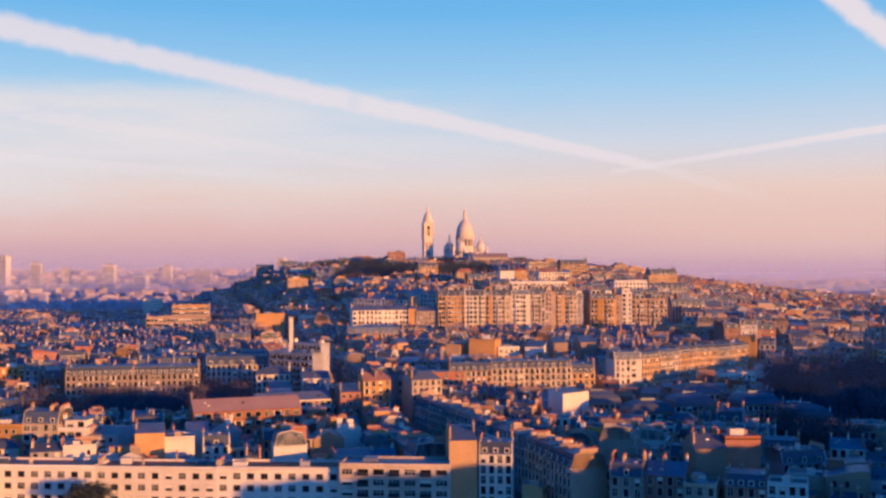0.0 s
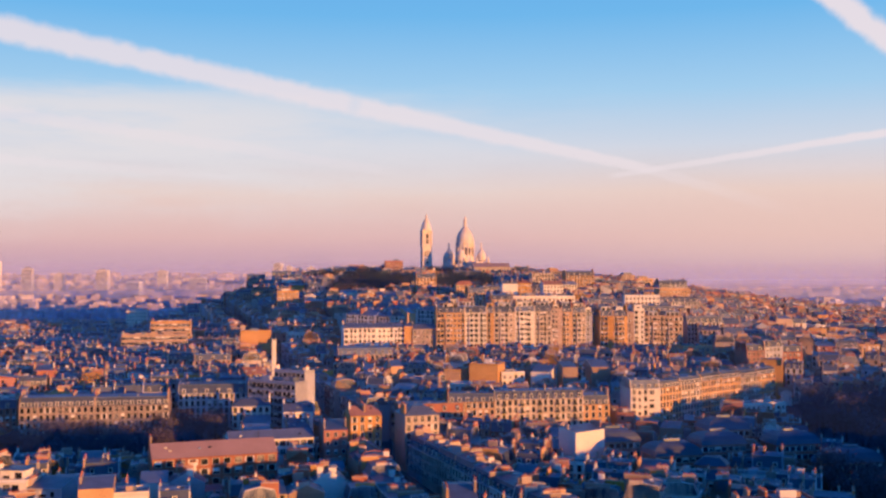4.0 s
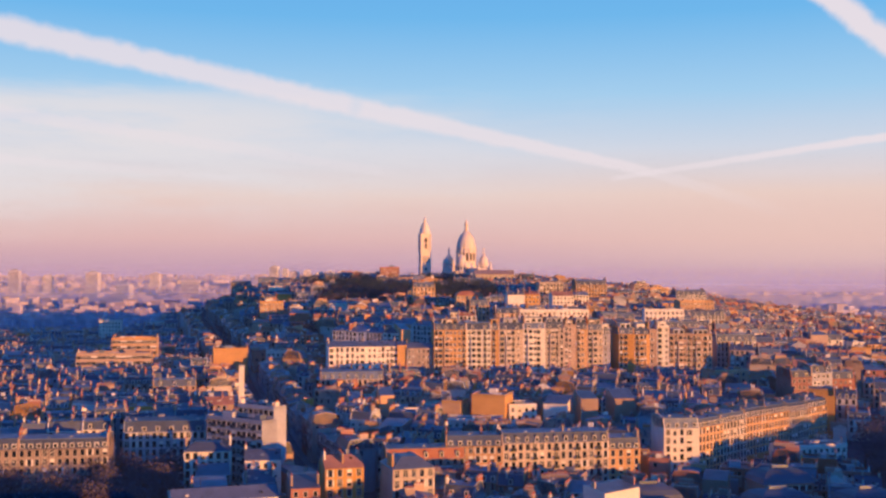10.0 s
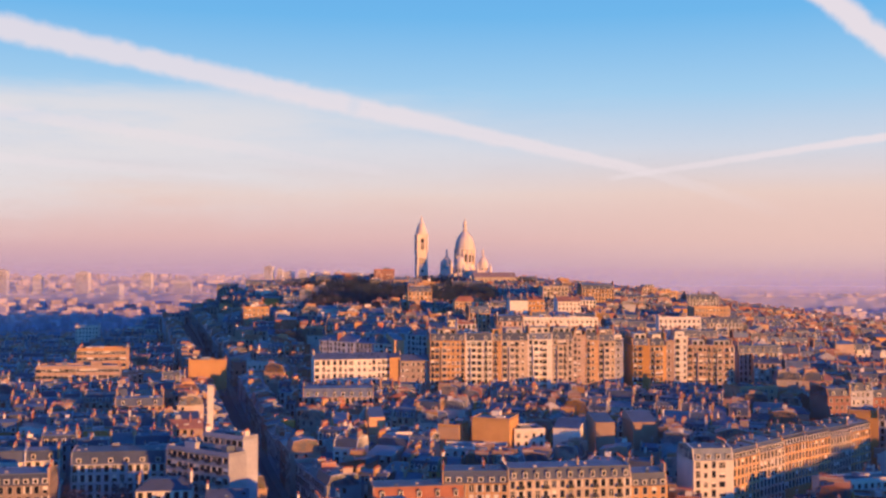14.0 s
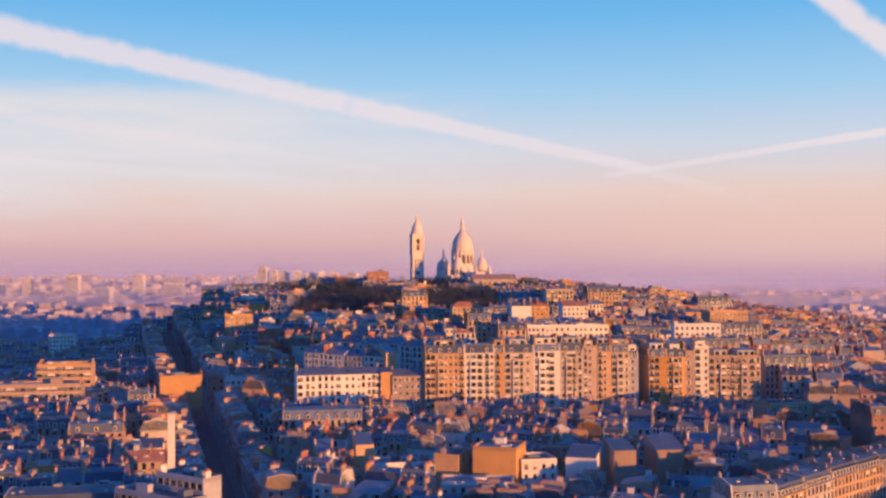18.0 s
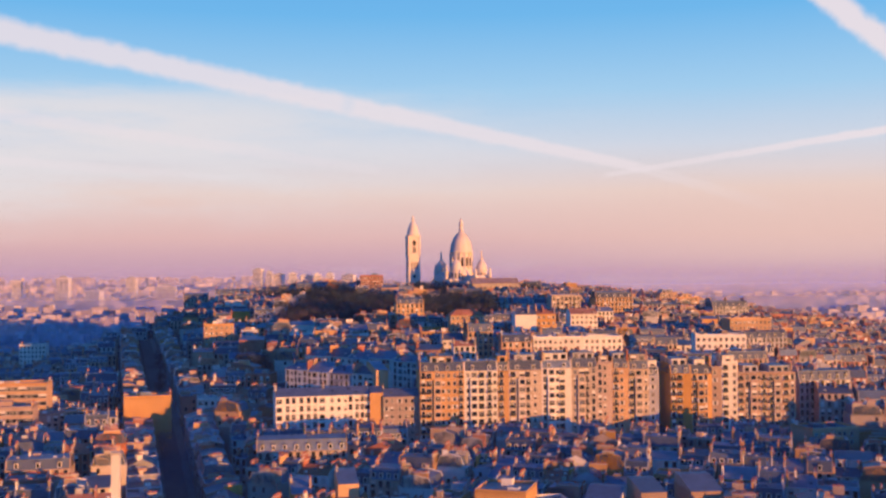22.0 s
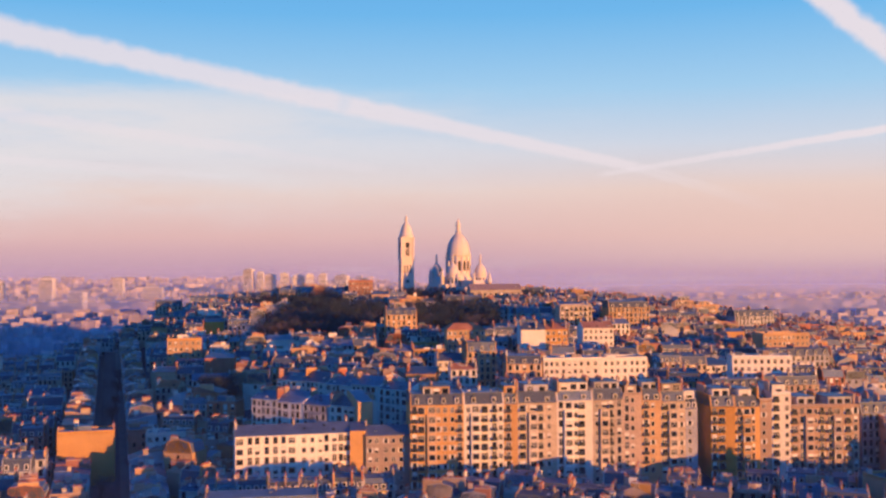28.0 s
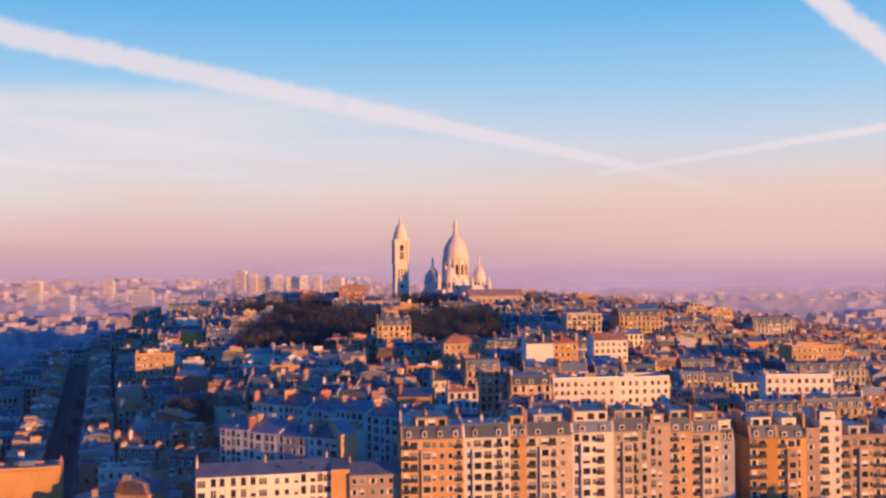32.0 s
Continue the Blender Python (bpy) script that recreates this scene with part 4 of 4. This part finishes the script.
    # belfry openings are flat faces on the wall, their inner shade painted dark
    for k in range(4):
        c, q = math.cos(k * math.pi / 2), math.sin(k * math.pi / 2)
        for z0, z1, r0, dx, hw in ((41.5, 52.6, 5.16, 0, 1.9), (20.0, 22.8, 5.66, 0, 1.2)):
            v = [(c * (dx + px * hw) - q * r0, q * (dx + px * hw) + c * r0, z0 + pz * (z1 - z0)) for px, pz in ((-1, 0), (1, 0), (1, 0.76), (0.7, 0.92), (0, 1.0), (-0.7, 0.92), (-1, 0.76))]
            tower.add(v, [tuple(range(7))], OPENING_SHADE)
        for px, z1 in ((-0.25, 46.5), (-2.0, 50), (1.5, 50)):
            v = [(c * (px + ox) - q * r1, q * (px + ox) + c * r1, z) for z in (40.4, z1) for ox, r1 in ((0, 5.1), (0.5, 5.1), (0.5, 5.4), (0, 5.4))]
            tower.add(v, [(0, 1, 5, 4), (1, 2, 6, 5), (2, 3, 7, 6), (3, 0, 4, 7), (4, 5, 6, 7)], CHURCH)
        v = [(c * ox - q * r1, q * ox + c * r1, z) for z in (46.6, 47.6) for ox, r1 in ((-2.6, 5.1), (2.6, 5.1), (2.6, 5.42), (-2.6, 5.42))]
        tower.add(v, [(0, 1, 2, 3), (0, 1, 5, 4), (1, 2, 6, 5), (2, 3, 7, 6), (3, 0, 4, 7), (4, 5, 6, 7)], CHURCH)
        for px in (-2.5, 0, 2.5):
            tower.add([(c * (px + ox) - q * 5.45, q * (px + ox) + c * 5.45, pz) for ox, pz in ((-0.5, 28), (0.5, 28), (0.5, 34), (-0.5, 34))], [(0, 1, 2, 3)], OPENING_SHADE)
    t = part("bell_tower", tower, root, label="square white bell tower with open belfry")
    wm = Matrix.Translation((-17.2, 1195, 152 - 73)) @ pose(0, 0, 0, 0, 0, 14) @ Matrix.Diagonal((0.94, 0.94, 1, 1))
    t.matrix_basis = root.matrix_basis.inverted() @ wm

basilica()
# parish church in front, low walls
row(30, 1085, 66, 1090, 14, 95, roof="gable", cover=FADED, wall=STONE, storey=5, bays=9, stacks=0, label="old stone parish church with long faded tiled roof", name="parish_church", group="hilltop buildings")

# ---- trees ----
def tree_solids(seed, h, spread, material, n):
    """Tapered trunk with limbs, and a crown of many small sprays."""
    r = random.Random(seed)
    t = Solid()
    def limb(p, q, ra, rb):
        p, q = Vector(p), Vector(q)
        d = (q - p).normalized()
        a = d.orthogonal().normalized()
        b = d.cross(a)
        v = []
        for c, rad in ((p, ra), (q, rb)):
            for k in range(6):
                w = 2 * math.pi * k / 6
                v.append(tuple(c + (a * math.cos(w) + b * math.sin(w)) * rad))
        t.add(v, [(k, (k + 1) % 6, 6 + (k + 1) % 6, 6 + k) for k in range(6)], BARK)
    limb((0, 0, -1), (0, 0, h * 0.35), h * 0.028, h * 0.02)
    limb((0, 0, h * 0.35), (r.uniform(-0.4, 0.4), 0.2, h * 0.8), h * 0.02, h * 0.006)
    tips = []
    for k in range(11):
        z0 = h * r.uniform(0.28, 0.65)
        a = r.uniform(0, 6.28)
        q = (math.cos(a) * spread * r.uniform(0.4, 0.9), math.sin(a) * spread * r.uniform(0.4, 0.9), z0 + h * r.uniform(0.12, 0.32))
        limb((0, 0, z0), q, h * 0.011, h * 0.003)
        tips.append(q)
    tips += [(0, 0, h * 0.85), (spread * 0.3, 0, h * 0.78), (-spread * 0.3, 0.5, h * 0.8)]
    c = Solid()
    for k in range(n):
        tip = Vector(r.choice(tips)) + Vector((r.gauss(0, 1), r.gauss(0, 1), r.gauss(0, 0.8))) * spread * 0.26
        d = Vector((r.gauss(0, 1), r.gauss(0, 1), r.gauss(0.5, 0.8))).normalized()
        sd = d.orthogonal().normalized()
        sd.rotate(Matrix.Rotation(r.uniform(0, 6.28), 3, d))
        ln, wd = r.uniform(0.5, 1.2), r.uniform(0.10, 0.24)
        c.add([tuple(tip - sd * wd * 0.5), tuple(tip + d * ln * 0.5 - sd * wd), tuple(tip + d * ln), tuple(tip + d * ln * 0.5 + sd * wd)], [(0, 1, 2, 3)], material)
    return t, c

TREES = [tree_solids(3, 14, 5.0, TWIG, 900), tree_solids(4, 12, 4.2, TWIG, 800), tree_solids(5, 16, 5.5, TWIG, 950), tree_solids(6, 13, 4.6, LEAF, 1100)]
TREES = [(a.mesh("trunk"), b.mesh("crown")) for a, b in TREES]
TREE_LABEL = ["bare winter tree with reddish-brown twigs", "bare winter tree with reddish-brown twigs", "tall bare winter tree with dense dark twigs", "dark evergreen tree with a full crown"]

def tree(x, y, k, scale=1.0, group="trees"):
    tr, cr = TREES[k]
    root = new("tree")
    root.matrix_basis = pose(x, y, land(x, y), 0, 0, RNG.uniform(0, 360)) @ Matrix.Scale(scale, 4)
    tagged(root, TREE_LABEL[k], "tree", group)
    part("trunk", tr, root)
    part("crown", cr, root)
    COUNT[0] += 3

def grove(x0, x1, y0, y1, step, kinds, group, ellipse=True):
    y = y0
    while y < y1:
        x = x0
        while x < x1:
            px, py = x + RNG.uniform(-0.35, 0.35) * step, y + RNG.uniform(-0.35, 0.35) * step
            u, v = (px - (x0 + x1) / 2) / ((x1 - x0) / 2), (py - (y0 + y1) / 2) / ((y1 - y0) / 2)
            if not ellipse or u * u + v * v < 1:
                tree(px, py, RNG.choice(kinds), RNG.uniform(0.8, 1.15), group)
            x += step
        y += step

WOODS = ((150, 265, 395, 575, 9.5, (0, 0, 1, 2), "cemetery trees"), (118, 140, 325, 405, 8, (0, 1, 2), "street trees"), (-112, -83, 432, 497, 7, (0, 1, 2), "square trees"), (-172, -100, 428, 466, 7.5, (0, 1, 2), "square trees"))
HILL_WOODS = ((-95, -26, 915, 1062, 7.0), (-8, 42, 930, 1050, 7.0), (-50, 90, 1095, 1150, 7.5), (-135, -60, 1085, 1140, 8.5))
for wd in WOODS:
    grove(*wd)

def hill_wood():
    """The woods under the church, as one dense stand; dark leaves paint their shade."""
    s = Solid()
    r = random.Random(21)
    # three of four in the dark leaf material, for bare crowns in shade
    pairs = [tree_solids(31, 16, 5.2, LEAF, 300), tree_solids(32, 13, 4.6, LEAF, 320), tree_solids(33, 14, 5.2, TWIG, 220), tree_solids(34, 15, 4.8, LEAF, 320)]
    for x0, x1, y0, y1, step in HILL_WOODS:
        y = y0
        while y < y1:
            x = x0
            while x < x1:
                px, py = x + r.uniform(-3, 3), y + r.uniform(-3, 3)
                if ((px - (x0 + x1) / 2) / ((x1 - x0) / 2)) ** 4 + ((py - (y0 + y1) / 2) / ((y1 - y0) / 2)) ** 4 < 1 and not clash(px, py, 5, 5, 0):
                    m = pose(px, py, land(px, py), 0, 0, r.uniform(0, 360)) @ Matrix.Scale(r.uniform(0.75, 1.1), 4)
                    for q in r.choice(pairs):
                        s.merge(q, m)
                x += step
            y += step
    thing("hillside_wood", s, Matrix(), "stand of trees below the church, mostly dark-leaved in place of shade", "trees", kind="stuff")

for tx, ty, ts in ((-88, 786, 1.2), (-84, 790, 1.1), (-91, 792, 1.1), (-86, 795, 1.0), (-81, 784, 0.9)):
    tree(tx, ty, 3, ts)
for tx, ty in ((-104, 300), (-100, 301), (-97, 299), (-101, 303)):
    tree(tx, ty, 3, 0.8)
for k in range(14):
    tree(-99 - k * 18 * 0.265 - 5.5 + 11 * (k % 2), 690 + k * 18, RNG.choice((0, 1)), 0.6, "street trees")

# ---- the rest of the city ----
def clash(x, y, w, d, rot):
    r = radians(rot)
    cx, cy = x - math.sin(r) * d / 2, y + math.cos(r) * d / 2
    ca, sa = math.cos(r), math.sin(r)
    for X, Y, W, D, R in USED:
        q = radians(R)
        ox, oy = X - math.sin(q) * D / 2, Y + math.cos(q) * D / 2
        dx, dy = ox - cx, oy - cy
        if dx * dx + dy * dy > (0.5 * (w + W) + 0.5 * (d + D)) ** 2:
            continue
        cb, sb = math.cos(q), math.sin(q)
        hit = True
        for ax, ay in ((ca, sa), (-sa, ca), (cb, sb), (-sb, cb)):
            ra = abs(ax * ca + ay * sa) * w / 2 + abs(-ax * sa + ay * ca) * d / 2
            rb = abs(ax * cb + ay * sb) * W / 2 + abs(-ax * sb + ay * cb) * D / 2
            if abs(dx * ax + dy * ay) > ra + rb - 0.3:
                hit = False
                break
        if hit:
            return True
    return False

hill_wood()

STREET_Y = [200, 300, 346, 434, 459, 520, 690, 1060]
STREET_X = [40, 13, 0, -19, -28, -52, -102, -213]

def street_x(y):
    """Middle line of the long straight street."""
    return float(np.interp(y, STREET_Y, STREET_X))

# open yards along fronts, up to so many metres before them
YARDS = ((-61, 720, -22, 695, 14), (-58, 762, -6, 717, 20), (92.5, 508, 164, 578, 8), (79.5, 505, 92.5, 507, 8))

def free(x, y, w, d, rot):
    r = radians(rot)
    for fu in (-0.5, 0, 0.5):
        for fv in (0, 0.5, 1):
            px, py = x + math.cos(r) * w * fu - math.sin(r) * d * fv, y + math.sin(r) * w * fu + math.cos(r) * d * fv
            if y < 1060 and abs(px - street_x(py)) < 7.0:
                return False
            for a, b, c, e, *_ in WOODS + HILL_WOODS:
                if ((px - (a + b) / 2) / ((b - a) / 2)) ** 4 + ((py - (c + e) / 2) / ((e - c) / 2)) ** 4 < 0.95:
                    return False
            if (px + 87) ** 2 + (py - 789) ** 2 < 160 or (-45 < px < 75 and 1140 < py < 1260):
                return False
            if (-172 < px < -82 and 424 < py < 500) or (-178 < px < -28 and py < 304):
                return False
            # open ground before the lit blocks
            if -64 < px < 150 and 662 + px * 0.12 < py < 672 + px * 0.12:
                return False
    for ax, ay, bx, by, reach in YARDS:
        n = math.hypot(bx - ax, by - ay)
        ux, uy = (bx - ax) / n, (by - ay) / n
        for fu in (-0.5, 0, 0.5):
            for fv in (0, 0.5, 1):
                px, py = x + math.cos(r) * w * fu - math.sin(r) * d * fv - ax, y + math.sin(r) * w * fu + math.cos(r) * d * fv - ay
                if 0 < px * ux + py * uy < n and 0 < px * uy - py * ux < reach:
                    return False
    return not clash(x, y, w, d, rot)

CITY = random.Random(5)
REST = Solid()

def street_front(side, y0, y1):
    """An unbroken front of houses along one bank of the long street."""
    y = y0
    while y < y1:
        n = CITY.uniform(9, 14)
        a, b = (street_x(y) + side * 6.6, y), (street_x(y + n) + side * 6.6, y + n)
        p, q = (b, a) if side > 0 else (a, b)
        cx, cy = (p[0] + q[0]) / 2, (p[1] + q[1]) / 2
        w, rot = math.hypot(q[0] - p[0], q[1] - p[1]), math.degrees(math.atan2(q[1] - p[1], q[0] - p[0]))
        if not clash(cx, cy, w, 10.5, rot):
            h = CITY.uniform(12.6, 13.8) * (1.0 if y < 800 else 0.85) + ((1.2 if y < 560 else -1.5) if side > 0 else -2.5)
            house(cx, cy, w, 10.5, h, rot, roof=CITY.choice(("mansard", "gable", "flat", "shed")), cover=CITY.choice((SLATE, ZINC, SLATE)), wall=CITY.choice((TAN, GREY, GREY, BRICK)), rng=CITY, dormers=0, stacks=CITY.choice((1, 1, 2)), into=REST)
        y += n

street_front(1, 462, 1050)
street_front(-1, 300, 1050)

def street_bed():
    """Carriageway and raised pavements of the long street."""
    ys = list(range(290, 1070, 15))
    for name, a, b, up, m, label in (("road", -3.6, 3.6, 0.06, GROUND, "dark asphalt carriageway of a long straight street"), ("pavement", -6.5, -3.6, 0.2, KERB, "grey stone pavement with raised kerb"), ("pavement", 3.6, 6.5, 0.2, KERB, "grey stone pavement with raised kerb")):
        s = Solid()
        v = []
        for y in ys:
            for u, dz in ((a, -0.6), (a, up), (b, up), (b, -0.6)):
                v.append((street_x(y) + u, y, max(land(street_x(y) + a, y), land(street_x(y) + b, y)) + dz))
        s.add(v, [(4 * k + j, 4 * k + 4 + j, 4 * k + 5 + j, 4 * k + 1 + j) for k in range(len(ys) - 1) for j in range(3)], m)
        thing(name, s, Matrix(), label, name, kind="structure")

street_bed()

def fill(y0, y1, rot, period, wmin, wmax, xr, as_things, side, low=1.0, depth=(9, 11.5)):
    """Rows of attached houses, filling what the named ones leave open."""
    r = radians(rot)
    v = y0
    while v < y1:
        u, block_h, until = -xr, 16, -xr
        while u < xr:
            if u > until:
                until = u + CITY.uniform(30, 70)
                block_h = CITY.uniform(14.5, 17)
                u += CITY.choice((0, 0, 2, 5))
            w = CITY.uniform(wmin, wmax)
            yy = v + CITY.uniform(-1.2, 1.2) + CITY.choice((0, 0, 0, 2, -2))
            x, y = math.cos(r) * (u + w / 2) - math.sin(r) * (yy - y0), y0 + math.sin(r) * (u + w / 2) + math.cos(r) * (yy - y0)
            d = CITY.uniform(*depth)
            if abs(x) < 0.425 * y + 22 and y0 - 60 < y < 1330 and y > (292 if x < 45 else 268) and (x - street_x(y)) * side > 0 and free(x, y, w, d, rot):
                h = block_h + CITY.uniform(-1.3, 1.3)
                if side < 0 and 500 < y < 760:
                    h += 3
                if 495 < y < 552 and 0 < x < 80:
                    h -= 3
                if 325 < y < 490:
                    h = CITY.uniform(7.5, 10.5) if (x > -30 or y > 380) else CITY.uniform(10, 14)
                    if 43 < x < 185 and y > 400:
                        h = CITY.uniform(4.5, 7.0)
                if 560 < y < 690 and -75 < x < 160:
                    h -= 2.4
                elif y > 830:
                    h *= 0.66
                elif y > 700:
                    h *= 0.68 if x < 0 else (0.74 if x < 88 else 0.66)
                if y < 320:
                    h = (CITY.uniform(12.5, 15) if x > 45 else CITY.uniform(9.5, 12.5)) if y < 302 else CITY.uniform(12, 15.5)
                if -84 < x < -28 and 430 < y < 474:
                    h = CITY.uniform(13, 16)
                if 700 < y < 757 and 30 < x < 95:
                    h *= 0.6
                if 95 < x < 190 and 480 < y < 508 + (x - 93.5):
                    h = CITY.uniform(7.0, 9.5)
                h *= low
                if 600 < y < 664 and -75 < x < 160:
                    # roofs that end under the sunlit fronts behind them
                    h = max(4, (44.6 if y > 630 else 42.6) + CITY.uniform(-1.2, 0.8) - land(x, y))
                kind = CITY.choices(("mansard", "gable", "shed", "flat", "hip"), (6, 1.8, 1.2, 1.6, 0.15))[0]
                wall = CITY.choices((STONE, WHITE, TAN, OCHRE, BRICK, GREY), (3.5, 2.6, 2.6, 1.2, 1.0, 2.2))[0]
                blank, cover = False, None
                if low < 1:
                    kind = CITY.choice(("gable", "shed", "flat"))
                if y > 690 and (x < -25 or x > 88):
                    wall = CITY.choices((STONE, WHITE, TAN, OCHRE, BRICK, GREY), (2, 4 if x < -180 else 0.8, 3, 0.8, 1.5, 3))[0]
                if 43 < x < 185 and 395 < y < 480 or 95 < x < 190 and 480 <= y < 508 + (x - 93.5):
                    kind, cover, wall = CITY.choice(("hip", "gable", "flat", "mansard")), CITY.choice((SLATE, SLATE, ZINC)), CITY.choice((BRICK, BRICK, GREY, WHITE))
                if CITY.random() < 0.05 and y > 320 and not 600 < y < 664:
                    h, kind, wall, blank = h + CITY.uniform(2.5, 4.5), CITY.choice(("flat", "shed")), CITY.choice((OCHRE, OCHRE, TAN, WHITE, BRICK)), True
                turn = rot + (CITY.choice((0, 0, 0, 90, -90)) if abs(w - d) < 1.8 else 0)
                hx = x - math.sin(r) * d / 2 + math.sin(radians(turn)) * d / 2
                hy = y + math.cos(r) * d / 2 - math.cos(radians(turn)) * d / 2
                near = as_things and abs(x) < 0.3 * y + 10
                house(hx, hy, w, d, h, turn, roof=kind, wall=wall, cover=cover, rng=CITY, wins="none" if blank else "parts", blank=blank, shown=2, into=None if near else REST)
            u += w + (CITY.uniform(0.0, 0.05) if CITY.random() < 0.85 else CITY.uniform(1, 3.5))
        v += period * CITY.uniform(0.92, 1.08)

fill(268, 470, -20, 16.5, 7, 12, 380, True, 1)
fill(470, 690, -19, 16.5, 7, 12, 380, False, 1)
fill(700, 800, -8, 18, 8, 13, 460, False, 1)
fill(800, 1310, 6, 21, 9, 15, 660, False, 1)
fill(268, 470, 14, 17, 7, 13, 400, True, -1)
fill(470, 800, 14, 17, 7, 13, 460, False, -1)
fill(800, 1310, 12, 22, 9, 16, 700, False, -1)
# low yard buildings between them
fill(300, 690, -19, 6.5, 4, 7, 300, False, 1, 0.72, (5, 7))
fill(300, 800, 14, 6.5, 4, 7, 330, False, -1, 0.72, (5, 7))

def unseen_shade_rows():
    """The same quarter carried on out of view, plain, added beside and behind the flight to shade the rows in view."""
    r = random.Random(41)
    v = 100
    while v < 900:
        x = 60
        while x < 0.425 * v + 190:
            # unseen houses, their heights set by the shade they should throw
            w, d, h = r.uniform(8, 13), r.uniform(9, 11.5), r.uniform(18.5, 22) + (3 if v < 260 else 0)
            if x < 0.425 * v + 32:
                h = min(h, 62 - 0.235 * v)
            if x > max(150, 0.425 * v + 32) and not clash(x + w / 2, v, w, d, -6):
                m = pose(x + w / 2, v, land(x, v), 0, 0, -6)
                s = Solid()
                s.box(-w / 2, w / 2, 0, d, -9, h, r.choice((STONE, TAN, GREY)))
                REST.merge(s, m)
                rs, top = roof_solid(r.choice(("mansard", "gable")), w, d, h, r.choice((SLATE, ZINC)), TAN, r)
                REST.merge(rs, m)
            x += w + 0.03
        v += 17

unseen_shade_rows()
thing("city_houses", REST, Matrix(), "dense quarter of old apartment houses with zinc roofs and chimneys", "houses", kind="stuff")

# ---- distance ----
def haze_material(alpha, tone):
    """Haze put in as tinted, scattering see-through sheets that thin out upwards."""
    m = bpy.data.materials.new("haze_tint")
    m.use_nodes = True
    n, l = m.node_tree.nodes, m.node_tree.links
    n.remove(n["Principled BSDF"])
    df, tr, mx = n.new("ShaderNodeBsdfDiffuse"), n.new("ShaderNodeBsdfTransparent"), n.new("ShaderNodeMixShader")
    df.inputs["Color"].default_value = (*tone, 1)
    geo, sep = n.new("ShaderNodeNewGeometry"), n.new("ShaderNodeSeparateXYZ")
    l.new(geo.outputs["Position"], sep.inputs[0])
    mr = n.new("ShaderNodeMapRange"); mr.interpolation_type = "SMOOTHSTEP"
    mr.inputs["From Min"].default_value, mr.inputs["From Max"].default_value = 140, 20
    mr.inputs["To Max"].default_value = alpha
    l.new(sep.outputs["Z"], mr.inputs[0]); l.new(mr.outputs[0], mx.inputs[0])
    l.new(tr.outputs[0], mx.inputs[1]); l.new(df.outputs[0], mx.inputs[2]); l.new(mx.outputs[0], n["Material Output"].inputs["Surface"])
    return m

# added sheets: blue ones tint the near shade, lilac ones veil the plain
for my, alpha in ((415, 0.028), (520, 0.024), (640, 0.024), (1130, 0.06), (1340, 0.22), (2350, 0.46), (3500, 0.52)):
    HAZE = haze_material(alpha, (0.17, 0.30, 0.85) if my < 1200 else (0.40, 0.44, 0.82))
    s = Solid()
    s.add([(-my * 0.6, 0, -20), (my * 0.6, 0, -20), (my * 0.6, 0, 160), (-my * 0.6, 0, 160)], [(0, 1, 2, 3)], HAZE)
    thing("mist_sheet", s, pose(0, my, 0), "added tinted sheet that stands in for haze", "mist", "mist over the plain", kind="structure")

def far_city():
    r = random.Random(9)
    s = Solid()
    for k in range(14000):
        y = 1335 + 2960 * r.random() ** 1.15
        x = r.uniform(-0.5, 0.5) * y * 0.95
        k2 = 0.4 + 0.6 * min(1, (y - 1335) / 1200)
        w, d, h = r.uniform(8, 30) * k2, r.uniform(8, 20) * k2, r.choice((9, 11, 13, 15, 17, 19, 22, 30)) * (0.55 + 0.45 * k2)
        a = r.uniform(-0.5, 0.5)
        z = land(x, y)
        c, q = math.cos(a), math.sin(a)
        v = [(x + c * px - q * py, y + q * px + c * py, z + pz) for pz in (-6, h) for px, py in ((-w / 2, -d / 2), (w / 2, -d / 2), (w / 2, d / 2), (-w / 2, d / 2))]
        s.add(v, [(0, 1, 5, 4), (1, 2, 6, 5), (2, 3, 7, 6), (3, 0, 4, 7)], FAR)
        s.add(v[4:], [(0, 1, 2, 3)], r.choice((ZINC, TILE, GRAVEL)))
    thing("distant_roofs", s, Matrix(), "hazy plain of distant pale houses", "city", kind="stuff")

far_city()

def tower_block(x, y, w, d, top, label="pale distant tower block"):
    z = land(x, y)
    h = top - z
    s = Solid()
    s.box(-w / 2, w / 2, -d / 2, d / 2, -5, h, WHITE)
    s.box(-w / 4, w / 4, -d / 4, d / 4, h, h + 4, GREY)
    root = thing("tower_block", s, pose(x, y, z, 0, 0, RNG.uniform(-20, 20)), label, "building", "distant towers")
    q = Solid()
    for k in range(int(h / 3)):
        q.box(-w / 2 + 0.6, w / 2 - 0.6, -d / 2 - 0.06, -d / 2, k * 3 + 1, k * 3 + 2.3, GLASS)
    part("window_bands", q, root)

for tx, ty, tw, td, tt in ((-1105, 3554, 36, 24, 95), (-1240, 3270, 28, 20, 100), (-1350, 3300, 26, 22, 122), (-600, 4000, 28, 24, 118), (-560, 3990, 20, 20, 108), (-530, 4010, 30, 20, 100), (-480, 3980, 26, 22, 104), (-440, 4020, 40, 20, 96), (-400, 3990, 24, 20, 100), (-360, 4050, 22, 20, 102), (-300, 4100, 40, 24, 96), (-760, 3400, 50, 18, 70), (-900, 3200, 40, 20, 62), (-1300, 3700, 30, 20, 84), (-1000, 3900, 30, 24, 92)):
    tower_block(tx * 0.75, ty * 0.75, tw * 0.8, td * 0.8, 100 + (tt - 100) * 0.75)
print("parts", COUNT[0], "objects", len(bpy.data.objects), "houses", len(USED))
